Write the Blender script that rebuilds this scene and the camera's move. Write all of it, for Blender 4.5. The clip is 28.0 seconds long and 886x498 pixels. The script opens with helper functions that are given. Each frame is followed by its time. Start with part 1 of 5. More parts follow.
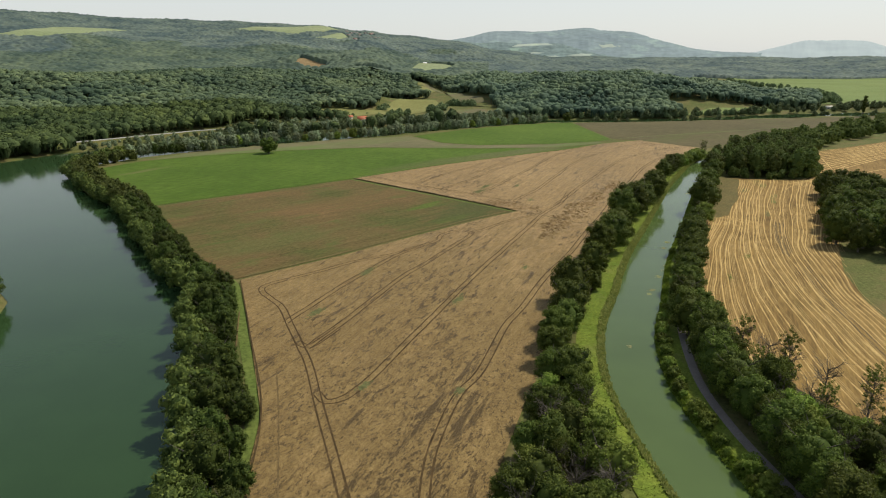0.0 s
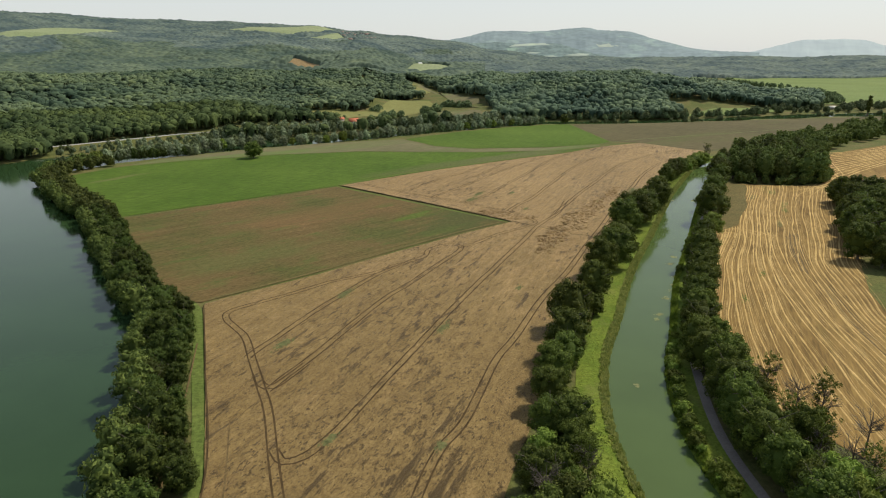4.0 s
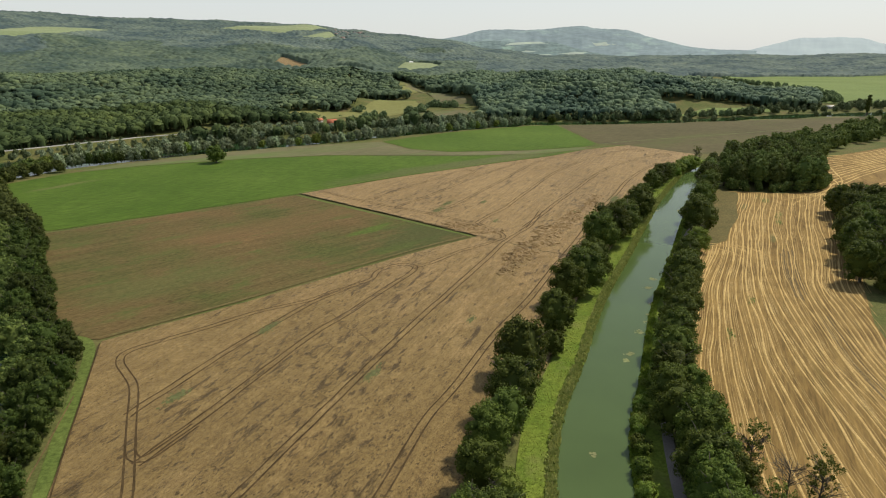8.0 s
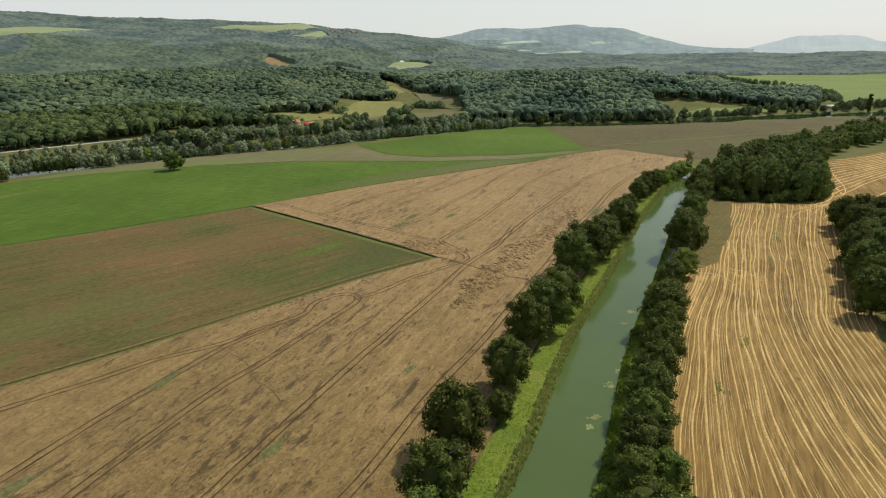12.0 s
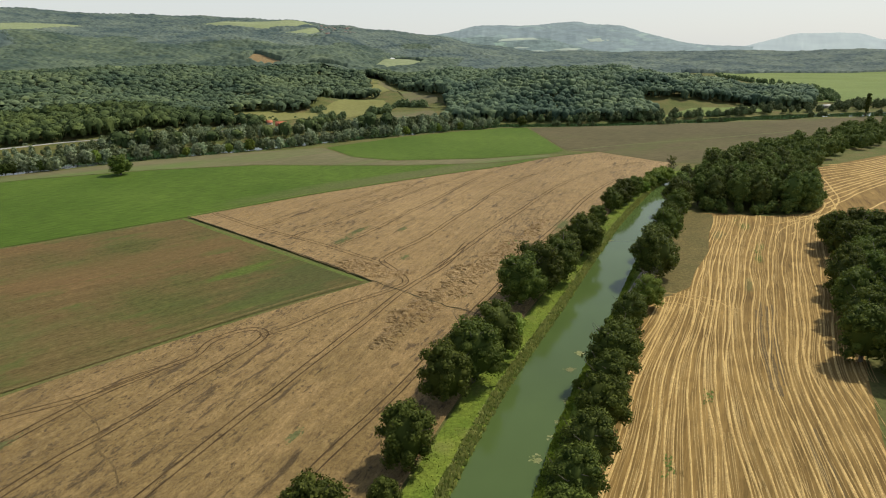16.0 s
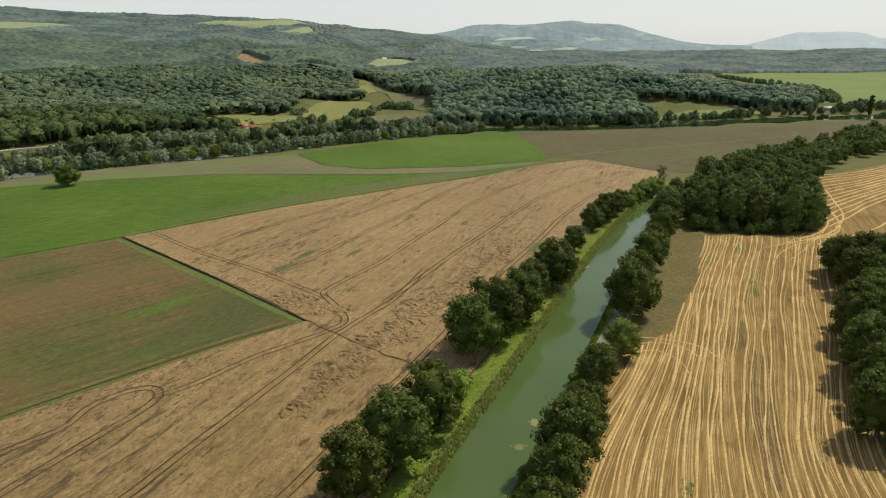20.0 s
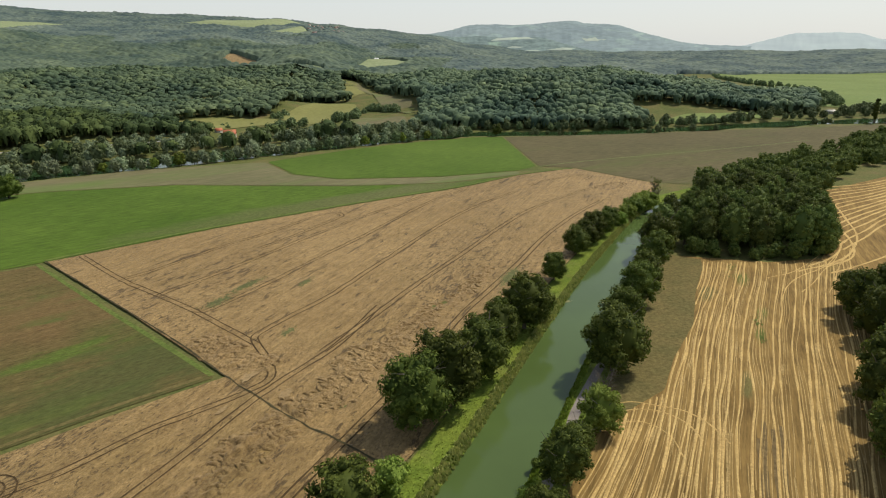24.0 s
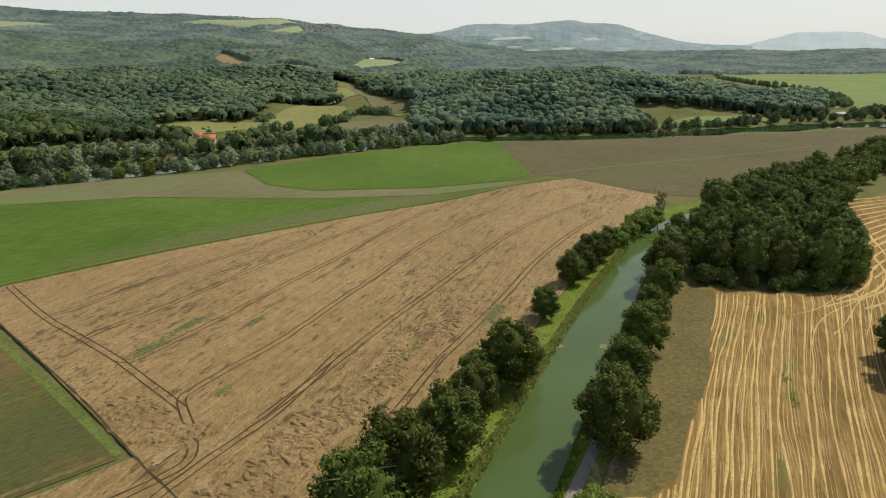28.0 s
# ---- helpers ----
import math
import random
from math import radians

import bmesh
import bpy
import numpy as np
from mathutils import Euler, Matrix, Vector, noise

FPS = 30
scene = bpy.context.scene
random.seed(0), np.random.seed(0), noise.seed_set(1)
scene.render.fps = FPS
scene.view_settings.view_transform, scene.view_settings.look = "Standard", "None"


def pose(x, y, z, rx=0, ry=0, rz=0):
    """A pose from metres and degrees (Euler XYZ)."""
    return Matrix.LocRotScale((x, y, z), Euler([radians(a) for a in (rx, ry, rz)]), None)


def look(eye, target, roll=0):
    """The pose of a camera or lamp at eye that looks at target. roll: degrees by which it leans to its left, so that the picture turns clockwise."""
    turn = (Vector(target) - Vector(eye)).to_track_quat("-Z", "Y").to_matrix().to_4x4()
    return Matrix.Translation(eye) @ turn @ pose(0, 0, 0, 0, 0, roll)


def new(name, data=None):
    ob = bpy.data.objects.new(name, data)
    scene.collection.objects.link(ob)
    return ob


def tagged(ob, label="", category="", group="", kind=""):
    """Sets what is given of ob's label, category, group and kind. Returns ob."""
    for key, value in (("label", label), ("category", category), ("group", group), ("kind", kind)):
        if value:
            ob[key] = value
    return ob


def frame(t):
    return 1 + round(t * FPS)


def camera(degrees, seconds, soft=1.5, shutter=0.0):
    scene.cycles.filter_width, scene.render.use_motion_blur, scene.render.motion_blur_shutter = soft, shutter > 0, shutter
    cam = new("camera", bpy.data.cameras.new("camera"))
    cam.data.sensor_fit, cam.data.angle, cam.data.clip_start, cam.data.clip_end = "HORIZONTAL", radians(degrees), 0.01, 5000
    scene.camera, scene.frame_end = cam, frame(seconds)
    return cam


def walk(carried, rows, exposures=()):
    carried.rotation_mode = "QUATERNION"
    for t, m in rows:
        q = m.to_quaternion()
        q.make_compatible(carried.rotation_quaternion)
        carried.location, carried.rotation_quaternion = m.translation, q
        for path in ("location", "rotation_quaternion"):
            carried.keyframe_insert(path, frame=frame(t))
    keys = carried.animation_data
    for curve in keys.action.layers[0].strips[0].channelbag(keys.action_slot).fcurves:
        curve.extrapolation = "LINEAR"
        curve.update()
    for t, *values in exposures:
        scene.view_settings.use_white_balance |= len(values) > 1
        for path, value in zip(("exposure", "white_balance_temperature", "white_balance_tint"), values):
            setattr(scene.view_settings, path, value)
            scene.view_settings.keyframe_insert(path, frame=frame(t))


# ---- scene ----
cam = camera(70.0, 28.0, soft=1.1)
# seconds, place, heading, pitch, roll
PATH = [
    (0.0, (0.00, 0.00, 80.00), 0.000, -17.128, -0.170),
    (1.2, (-0.53, 5.90, 79.44), -0.087, -17.113, -0.088),
    (2.5, (0.30, 13.18, 79.89), -0.157, -17.118, -0.187),
    (5.0, (8.81, 30.45, 79.55), -0.178, -17.106, -0.356),
    (6.5, (16.43, 40.99, 79.51), -0.262, -17.175, -0.292),
    (8.0, (22.44, 54.18, 78.78), -0.333, -17.201, -0.409),
    (9.5, (28.33, 66.97, 78.45), -0.334, -17.219, -0.507),
    (11.0, (35.13, 79.54, 78.43), -0.380, -17.217, -0.623),
    (12.5, (42.44, 91.15, 78.03), -0.490, -17.302, -0.579),
    (14.5, (55.01, 107.23, 77.37), -0.480, -17.415, -0.549),
    (17.0, (66.90, 125.97, 77.89), -0.517, -17.526, -0.475),
    (18.5, (73.02, 138.41, 78.21), -0.550, -17.532, -0.470),
    (20.0, (79.64, 150.35, 78.47), -0.531, -17.565, -0.514),
    (21.5, (86.04, 162.79, 78.21), -0.631, -17.519, -0.332),
    (23.5, (92.14, 179.17, 78.64), -0.641, -17.551, -0.424),
    (25.0, (95.58, 193.20, 79.10), -0.747, -17.576, -0.417),
    (26.5, (99.71, 206.48, 79.64), -0.722, -17.591, -0.443),
    (28.0, (101.98, 215.87, 79.29), -0.645, -17.590, -0.482),
]
walk(cam, [(t, pose(*p, 90 + pitch, 0, yaw) @ pose(0, 0, 0, 0, 0, roll)) for t, p, yaw, pitch, roll in PATH])
scene.view_settings.exposure = 0.0

# ---- light ----
SUN_AZ, SUN_EL = 54.0, 52.0  # degrees to the right of +y, and up
world = bpy.data.worlds.new("sky")
scene.world = world
world.use_nodes = True
wn = world.node_tree
sky = wn.nodes.new("ShaderNodeTexSky")
sky.sky_type, sky.sun_disc = "NISHITA", False
sky.sun_elevation, sky.sun_rotation = radians(SUN_EL), radians(SUN_AZ)
sky.altitude, sky.air_density, sky.dust_density, sky.ozone_density = 300, 1.0, 1.5, 1.0
wn.nodes["Background"].inputs["Strength"].default_value = 0.13
haze = wn.nodes.new("ShaderNodeMix")
haze.data_type = "RGBA"
haze.inputs[7].default_value = (5.7, 5.9, 5.8, 1)
# summer haze: white along the horizon, thinning towards the zenith
way_up = wn.nodes.new("ShaderNodeSeparateXYZ")
wn.links.new(wn.nodes.new("ShaderNodeTexCoord").outputs["Generated"], way_up.inputs[0])
thin_out = wn.nodes.new("ShaderNodeMapRange")
thin_out.interpolation_type = "SMOOTHERSTEP"
for slot, value in (("From Min", -0.1), ("From Max", 0.6), ("To Min", 0.85), ("To Max", 0.22)):
    thin_out.inputs[slot].default_value = value
wn.links.new(way_up.outputs["Z"], thin_out.inputs["Value"])
wn.links.new(thin_out.outputs[0], haze.inputs[0])
wn.links.new(sky.outputs[0], haze.inputs[6])
wn.links.new(haze.outputs[2], wn.nodes["Background"].inputs["Color"])
sun = new("sun", bpy.data.lights.new("sun", "SUN"))
sun.data.energy, sun.data.angle, sun.data.color = 4.2, radians(0.6), (0.985, 0.925, 0.80)
a, e = radians(SUN_AZ), radians(SUN_EL)
sun.matrix_world = look((math.sin(a) * math.cos(e) * 500, math.cos(a) * math.cos(e) * 500, math.sin(e) * 500), (0, 0, 0))


# ---- materials ----
def node(nt, kind, **inputs):
    n = nt.nodes.new(kind)
    for key, value in inputs.items():
        n.inputs[key.replace("_", " ")].default_value = value
    return n


def ramp(nt, fac, stops):
    n = nt.nodes.new("ShaderNodeValToRGB")
    el = n.color_ramp.elements
    while len(el) < len(stops):
        el.new(0.5)
    for k, (p, c) in zip(el, stops):
        k.position, k.color = p, (*c, 1)
    nt.links.new(fac, n.inputs[0])
    return n.outputs[0]


def mix(nt, fac, one, two, blend="MIX"):
    n = nt.nodes.new("ShaderNodeMix")
    n.data_type, n.blend_type = "RGBA", blend
    for slot, v in ((0, fac), (6, one), (7, two)):
        if isinstance(v, (int, float)):
            n.inputs[slot].default_value = v
        elif isinstance(v, tuple):
            n.inputs[slot].default_value = (*v, 1)
        else:
            nt.links.new(v, n.inputs[slot])
    return n.outputs[2]


def noise_of(nt, vec, scale, detail=4.0, rough=0.55, distort=0.0):
    n = node(nt, "ShaderNodeTexNoise", Scale=scale, Detail=detail, Roughness=rough, Distortion=distort)
    nt.links.new(vec, n.inputs["Vector"])
    return n.outputs["Fac"]


def place_of(nt, turn=0.0, stretch=(1, 1, 1)):
    g = nt.nodes.new("ShaderNodeNewGeometry")
    m = nt.nodes.new("ShaderNodeMapping")
    m.vector_type = "TEXTURE"
    m.inputs["Rotation"].default_value = (0, 0, -radians(turn))
    m.inputs["Scale"].default_value = [1 / v for v in stretch]
    nt.links.new(g.outputs["Position"], m.inputs["Vector"])
    return m.outputs[0]


def material(name, rough=0.9, spec=0.2):
    m = bpy.data.materials.new(name)
    m.use_nodes = True
    nt = m.node_tree
    b = nt.nodes["Principled BSDF"]
    b.inputs["Roughness"].default_value = rough
    b.inputs["Specular IOR Level"].default_value = spec
    return m, nt, b


def bump(nt, b, fac, strength, distance):
    n = node(nt, "ShaderNodeBump", Strength=strength, Distance=distance)
    nt.links.new(fac, n.inputs["Height"])
    nt.links.new(n.outputs[0], b.inputs["Normal"])


def ground_mat(name, stops, big, fine, fine_amount=0.5, turn=0.0, stretch=(1, 1, 1), relief=0.3, patch=None, patch_scale=0.02, patch_at=(0.55, 0.7), rough=0.95, spec=0.1, bands=0.0):
    """Two scales of noise for a field: large drifts of colour and a fine grain, with an optional second cover in patches."""
    m, nt, b = material(name, rough, spec)
    p, q = place_of(nt), place_of(nt, turn, stretch)
    c = ramp(nt, noise_of(nt, p, big, 5), stops)
    g = noise_of(nt, q, fine, 6, 0.7)
    dark = ramp(nt, g, [(0.3, (0.45, 0.45, 0.45)), (0.7, (1.35, 1.35, 1.35))])
    c = mix(nt, fine_amount, c, mix(nt, 1.0, c, dark, "MULTIPLY"))
    if bands:
        long = place_of(nt, turn, (1, 0.06, 1))
        c = mix(nt, bands, c, mix(nt, 1.0, c, ramp(nt, noise_of(nt, long, 0.35, 5, 0.65), [(0.3, (0.55, 0.52, 0.48)), (0.7, (1.25, 1.25, 1.25))]), "MULTIPLY"))
    if patch:
        f = ramp(nt, noise_of(nt, q, patch_scale, 8, 0.66), [(patch_at[0], (0, 0, 0)), (patch_at[1], (1, 1, 1))])
        c = mix(nt, f, c, patch)
    nt.links.new(c, b.inputs["Base Color"])
    bump(nt, b, g, 0.6, relief)
    return m


def leaf_mat(name, one, two, hue=0.0):
    m, nt, b = material(name, 0.7, 0.12)
    g = nt.nodes.new("ShaderNodeNewGeometry")
    o = nt.nodes.new("ShaderNodeObjectInfo")
    c = ramp(nt, g.outputs["Random Per Island"], [(0.0, one), (1.0, two)])
    v = node(nt, "ShaderNodeHueSaturation")
    s = node(nt, "ShaderNodeMapRange", To_Min=0.72, To_Max=1.35)
    h = node(nt, "ShaderNodeMapRange", To_Min=0.485 + hue, To_Max=0.515 + hue)
    nt.links.new(o.outputs["Random"], s.inputs["Value"])
    nt.links.new(o.outputs["Random"], h.inputs["Value"])
    nt.links.new(s.outputs[0], v.inputs["Value"])
    nt.links.new(h.outputs[0], v.inputs["Hue"])
    nt.links.new(c, v.inputs["Color"])
    nt.links.new(v.outputs[0], b.inputs["Base Color"])
    t = nt.nodes.new("ShaderNodeBsdfTranslucent")
    nt.links.new(v.outputs[0], t.inputs["Color"])
    mx = node(nt, "ShaderNodeMixShader", Fac=0.28)
    nt.links.new(b.outputs[0], mx.inputs[1])
    nt.links.new(t.outputs[0], mx.inputs[2])
    nt.links.new(mx.outputs[0], nt.nodes["Material Output"].inputs["Surface"])
    return m


def wood_mat(name, one, two, fine=0.25, depth=0.45, cell=0.12):
    """Woods seen from afar: every crown its own green, broken by clumps of leaves, in stands of lighter and darker trees."""
    m, nt, b = material(name, 0.85, 0.1)
    g = nt.nodes.new("ShaderNodeNewGeometry")
    c = ramp(nt, g.outputs["Random Per Island"], [(0.0, one), (1.0, two)])
    p = place_of(nt)
    flat_place = place_of(nt, 0, (1, 1, 0.001))
    tree = node(nt, "ShaderNodeTexVoronoi", Scale=cell)
    nt.links.new(flat_place, tree.inputs["Vector"])
    own = nt.nodes.new("ShaderNodeSeparateColor")
    nt.links.new(tree.outputs["Color"], own.inputs[0])
    c = mix(nt, 1.0, c, ramp(nt, own.outputs[0], [(0.0, (0.80, 0.83, 0.84)), (0.6, (1.0, 1.0, 1.0)), (1.0, (1.28, 1.22, 1.06))]), "MULTIPLY")
    n = noise_of(nt, p, fine, 5, 0.7)
    c = mix(nt, 1.0, c, ramp(nt, n, [(0.3, (depth,) * 3), (0.7, (1.85 - depth,) * 3)]), "MULTIPLY")
    c = mix(nt, 1.0, c, ramp(nt, noise_of(nt, p, 0.009, 5, 0.6), [(0.38, (0.62, 0.70, 0.74)), (0.62, (1.36, 1.28, 1.12))]), "MULTIPLY")
    nt.links.new(c, b.inputs["Base Color"])
    bump(nt, b, n, 0.4, 0.7)
    return m


def water_mat(name, deep, rough, wave):
    m, nt, b = material(name, rough, 0.5)
    b.inputs["IOR"].default_value = 1.33
    b.inputs["Specular IOR Level"].default_value = 0.30
    p = place_of(nt)
    nt.links.new(ramp(nt, noise_of(nt, p, 0.03, 4), [(0.3, deep), (0.7, tuple(v * 1.25 for v in deep))]), b.inputs["Base Color"])
    bump(nt, b, noise_of(nt, p, 0.9, 4), wave, 0.05)
    return m


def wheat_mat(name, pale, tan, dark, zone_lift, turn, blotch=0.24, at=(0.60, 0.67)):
    """Ripe crop: pale drifts, fine ears, faint drill lines, and dark streaks where it is beaten down: soil and shade in
    the colour.
    """
    m, nt, b = material(name, 0.8, 0.15)
    b.inputs["Sheen Weight"].default_value, b.inputs["Sheen Roughness"].default_value = 0.10, 0.4
    b.inputs["Sheen Tint"].default_value = (1.0, 0.86, 0.66, 1)
    p = place_of(nt)
    c = ramp(nt, noise_of(nt, p, 0.013, 5), [(0.32, tan), (0.68, pale)])
    lines = noise_of(nt, place_of(nt, turn, (1, 0.035, 1)), 0.9, 5, 0.6)
    c = mix(nt, 1.0, c, ramp(nt, lines, [(0.3, (0.80, 0.78, 0.74)), (0.7, (1.13, 1.13, 1.13))]), "MULTIPLY")
    swirl = noise_of(nt, place_of(nt, turn, (1, 0.5, 1)), 0.45, 6, 0.7, 0.6)
    c = mix(nt, 1.0, c, ramp(nt, swirl, [(0.36, (0.76, 0.74, 0.70)), (0.62, (1.09, 1.09, 1.08))]), "MULTIPLY")
    ears = noise_of(nt, place_of(nt, turn, (1, 0.6, 1)), 1.9, 6, 0.85)
    c = mix(nt, 1.0, c, ramp(nt, ears, [(0.34, (0.50, 0.47, 0.42)), (0.64, (1.30, 1.30, 1.28))]), "MULTIPLY")

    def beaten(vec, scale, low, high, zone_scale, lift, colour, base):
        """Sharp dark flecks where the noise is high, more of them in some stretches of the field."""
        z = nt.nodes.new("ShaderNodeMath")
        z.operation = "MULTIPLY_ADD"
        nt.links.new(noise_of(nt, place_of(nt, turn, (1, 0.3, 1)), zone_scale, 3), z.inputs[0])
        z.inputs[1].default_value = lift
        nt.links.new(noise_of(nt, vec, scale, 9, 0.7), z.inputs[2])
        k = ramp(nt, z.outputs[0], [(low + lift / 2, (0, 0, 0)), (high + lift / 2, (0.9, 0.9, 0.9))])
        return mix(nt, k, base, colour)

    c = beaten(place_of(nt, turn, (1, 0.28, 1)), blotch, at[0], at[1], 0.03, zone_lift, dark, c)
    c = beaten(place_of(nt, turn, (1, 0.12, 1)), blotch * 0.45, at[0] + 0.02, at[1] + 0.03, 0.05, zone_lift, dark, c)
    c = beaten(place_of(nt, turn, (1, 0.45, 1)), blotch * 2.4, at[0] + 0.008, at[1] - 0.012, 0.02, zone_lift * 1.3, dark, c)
    # darker olive cast in patches, strongest towards the river's end of the field
    gx = nt.nodes.new("ShaderNodeSeparateXYZ")
    nt.links.new(place_of(nt, turn), gx.inputs[0])
    end = node(nt, "ShaderNodeMapRange", From_Min=330.0, From_Max=190.0, To_Min=-0.12, To_Max=0.27)
    nt.links.new(gx.outputs["Y"], end.inputs["Value"])
    more = nt.nodes.new("ShaderNodeMath")
    nt.links.new(end.outputs[0], more.inputs[0])
    nt.links.new(noise_of(nt, place_of(nt, turn, (1, 0.4, 1)), 0.09, 6, 0.62), more.inputs[1])
    c = mix(nt, ramp(nt, more.outputs[0], [(0.42, (0, 0, 0)), (0.72, (0.66, 0.66, 0.66))]), c, mix(nt, 1.0, c, (0.64, 0.66, 0.54), "MULTIPLY"))
    nt.links.new(c, b.inputs["Base Color"])
    bump(nt, b, ears, 0.8, 0.35)
    return m


def drift(m, colour, centre, turn, long, wide, amount=1.0, ragged=0.9, grain=0.06):
    """Another growth spreading through a field: a long patch that thins out raggedly at its edge."""
    nt = m.node_tree
    slot = nt.nodes["Principled BSDF"].inputs["Base Color"]
    g = nt.nodes.new("ShaderNodeNewGeometry")
    p = nt.nodes.new("ShaderNodeMapping")
    p.vector_type = "TEXTURE"
    p.inputs["Location"].default_value = (*centre, 0)
    p.inputs["Rotation"].default_value = (0, 0, radians(turn))
    p.inputs["Scale"].default_value = (long, wide, 1e6)
    nt.links.new(g.outputs["Position"], p.inputs["Vector"])
    away = nt.nodes.new("ShaderNodeVectorMath")
    away.operation = "LENGTH"
    nt.links.new(p.outputs[0], away.inputs[0])
    edge = nt.nodes.new("ShaderNodeMath")
    edge.operation = "MULTIPLY_ADD"
    nt.links.new(noise_of(nt, place_of(nt, -turn, (0.35, 1, 1)), grain, 6, 0.68), edge.inputs[0])
    edge.inputs[1].default_value = ragged * 2
    nt.links.new(away.outputs["Value"], edge.inputs[2])
    fade = node(nt, "ShaderNodeMapRange", From_Min=0.45 + ragged, From_Max=1.1 + ragged, To_Min=amount, To_Max=0.0)
    nt.links.new(edge.outputs[0], fade.inputs["Value"])
    k = fade.outputs[0]
    old = slot.links[0].from_socket
    growth = ramp(nt, noise_of(nt, place_of(nt, -turn, (0.4, 1, 1)), 1.1, 6, 0.75), [(0.32, tuple(v * 0.55 for v in colour)), (0.68, tuple(v * 1.4 for v in colour))])
    nt.links.new(mix(nt, k, old, growth), slot)


ROW = -math.degrees(math.atan2(59, 146))  # the way the wheat was sown, from +y
M = {}
M["ground"] = ground_mat("rough_grass", [(0.3, (0.084, 0.102, 0.027)), (0.7, (0.138, 0.132, 0.043))], 0.05, 0.8, 0.8, 0, (1, 1, 1), 0.3, (0.135, 0.108, 0.044), 0.05, (0.50, 0.68))
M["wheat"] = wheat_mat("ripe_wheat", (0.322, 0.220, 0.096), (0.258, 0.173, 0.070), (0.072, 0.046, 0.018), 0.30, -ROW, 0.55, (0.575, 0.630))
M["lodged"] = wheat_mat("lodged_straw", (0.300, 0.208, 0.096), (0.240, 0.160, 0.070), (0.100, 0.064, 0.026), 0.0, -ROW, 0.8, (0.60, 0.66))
M["weeds"] = ground_mat("weedy_fallow", [(0.32, (0.150, 0.098, 0.040)), (0.5, (0.120, 0.092, 0.034)), (0.66, (0.088, 0.090, 0.026))], 0.022, 1.3, 0.85, 47, (1, 0.35, 1), 0.3, (0.074, 0.100, 0.024), 0.09, (0.54, 0.72), 0.95, 0.1, 0.5)
M["green"] = ground_mat("green_crop", [(0.3, (0.056, 0.098, 0.011)), (0.7, (0.092, 0.140, 0.020))], 0.008, 0.5, 0.6, 50, (1, 0.2, 1), 0.2)
M["grey"] = ground_mat("sparse_crop", [(0.3, (0.125, 0.118, 0.056)), (0.7, (0.160, 0.142, 0.072))], 0.01, 0.3, 0.5, 50, (1, 0.2, 1), 0.2, (0.10, 0.15, 0.035), 0.012, (0.5, 0.7))
M["brown"] = ground_mat("bare_soil_field", [(0.3, (0.086, 0.076, 0.034)), (0.7, (0.118, 0.098, 0.046))], 0.012, 0.4, 0.6, 60, (1, 0.2, 1), 0.2, (0.088, 0.100, 0.030), 0.02, (0.52, 0.70))
M["stubble"] = ground_mat("stubble", [(0.3, (0.190, 0.121, 0.039)), (0.7, (0.270, 0.175, 0.058))], 0.03, 1.6, 0.8, 24, (1, 0.08, 1), 0.2, (0.13, 0.115, 0.036), 0.04, (0.6, 0.75), 0.9, 0.1, 0.8)
M["straw"] = ground_mat("straw", [(0.3, (0.43, 0.290, 0.108)), (0.7, (0.56, 0.395, 0.158))], 0.08, 2.0, 0.8, 0, (1, 1, 1), 0.3)
M["thinstraw"] = ground_mat("thin_straw", [(0.3, (0.30, 0.205, 0.080)), (0.7, (0.43, 0.305, 0.125))], 0.1, 2.0, 0.8, 0, (1, 1, 1), 0.2)
M["turned"] = ground_mat("weedy_headland", [(0.3, (0.108, 0.095, 0.034)), (0.7, (0.155, 0.120, 0.045))], 0.12, 0.9, 0.8)
# bare soil plus the shadow between standing stems, both in the colour
M["groove"] = ground_mat("dark_groove", [(0.3, (0.052, 0.034, 0.015)), (0.7, (0.104, 0.068, 0.030))], 0.2, 0.9, 0.8)
M["ditch"] = ground_mat("dark_ditch", [(0.3, (0.045, 0.040, 0.018)), (0.7, (0.085, 0.070, 0.034))], 0.3, 1.0, 0.8)
M["rut"] = ground_mat("wheel_rut", [(0.3, (0.115, 0.080, 0.036)), (0.7, (0.175, 0.122, 0.052))], 0.1, 0.8, 0.8)
M["bank"] = ground_mat("mown_bank", [(0.3, (0.096, 0.146, 0.017)), (0.7, (0.160, 0.196, 0.029))], 0.12, 1.2, 0.9, 0, (1, 1, 1), 0.3, (0.160, 0.158, 0.046), 0.08, (0.55, 0.75))
M["weedgreen"] = ground_mat("green_weeds", [(0.3, (0.105, 0.115, 0.042)), (0.7, (0.145, 0.145, 0.058))], 0.1, 0.8, 0.8)
M["weedbright"] = ground_mat("bright_weeds", [(0.3, (0.090, 0.125, 0.026)), (0.7, (0.125, 0.155, 0.036))], 0.1, 0.8, 0.8)
M["meadow"] = ground_mat("dry_meadow", [(0.3, (0.165, 0.165, 0.052)), (0.7, (0.20, 0.195, 0.066))], 0.01, 0.2, 0.4)
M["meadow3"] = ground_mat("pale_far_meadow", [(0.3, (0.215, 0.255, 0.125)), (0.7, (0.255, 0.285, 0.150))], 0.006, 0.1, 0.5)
M["meadow2"] = ground_mat("green_meadow", [(0.3, (0.135, 0.18, 0.052)), (0.7, (0.17, 0.21, 0.066))], 0.006, 0.2, 0.4)
M["path"] = ground_mat("asphalt_path", [(0.3, (0.19, 0.165, 0.14)), (0.7, (0.24, 0.21, 0.18))], 0.2, 3.0, 0.5, 0, (1, 1, 1), 0.05)
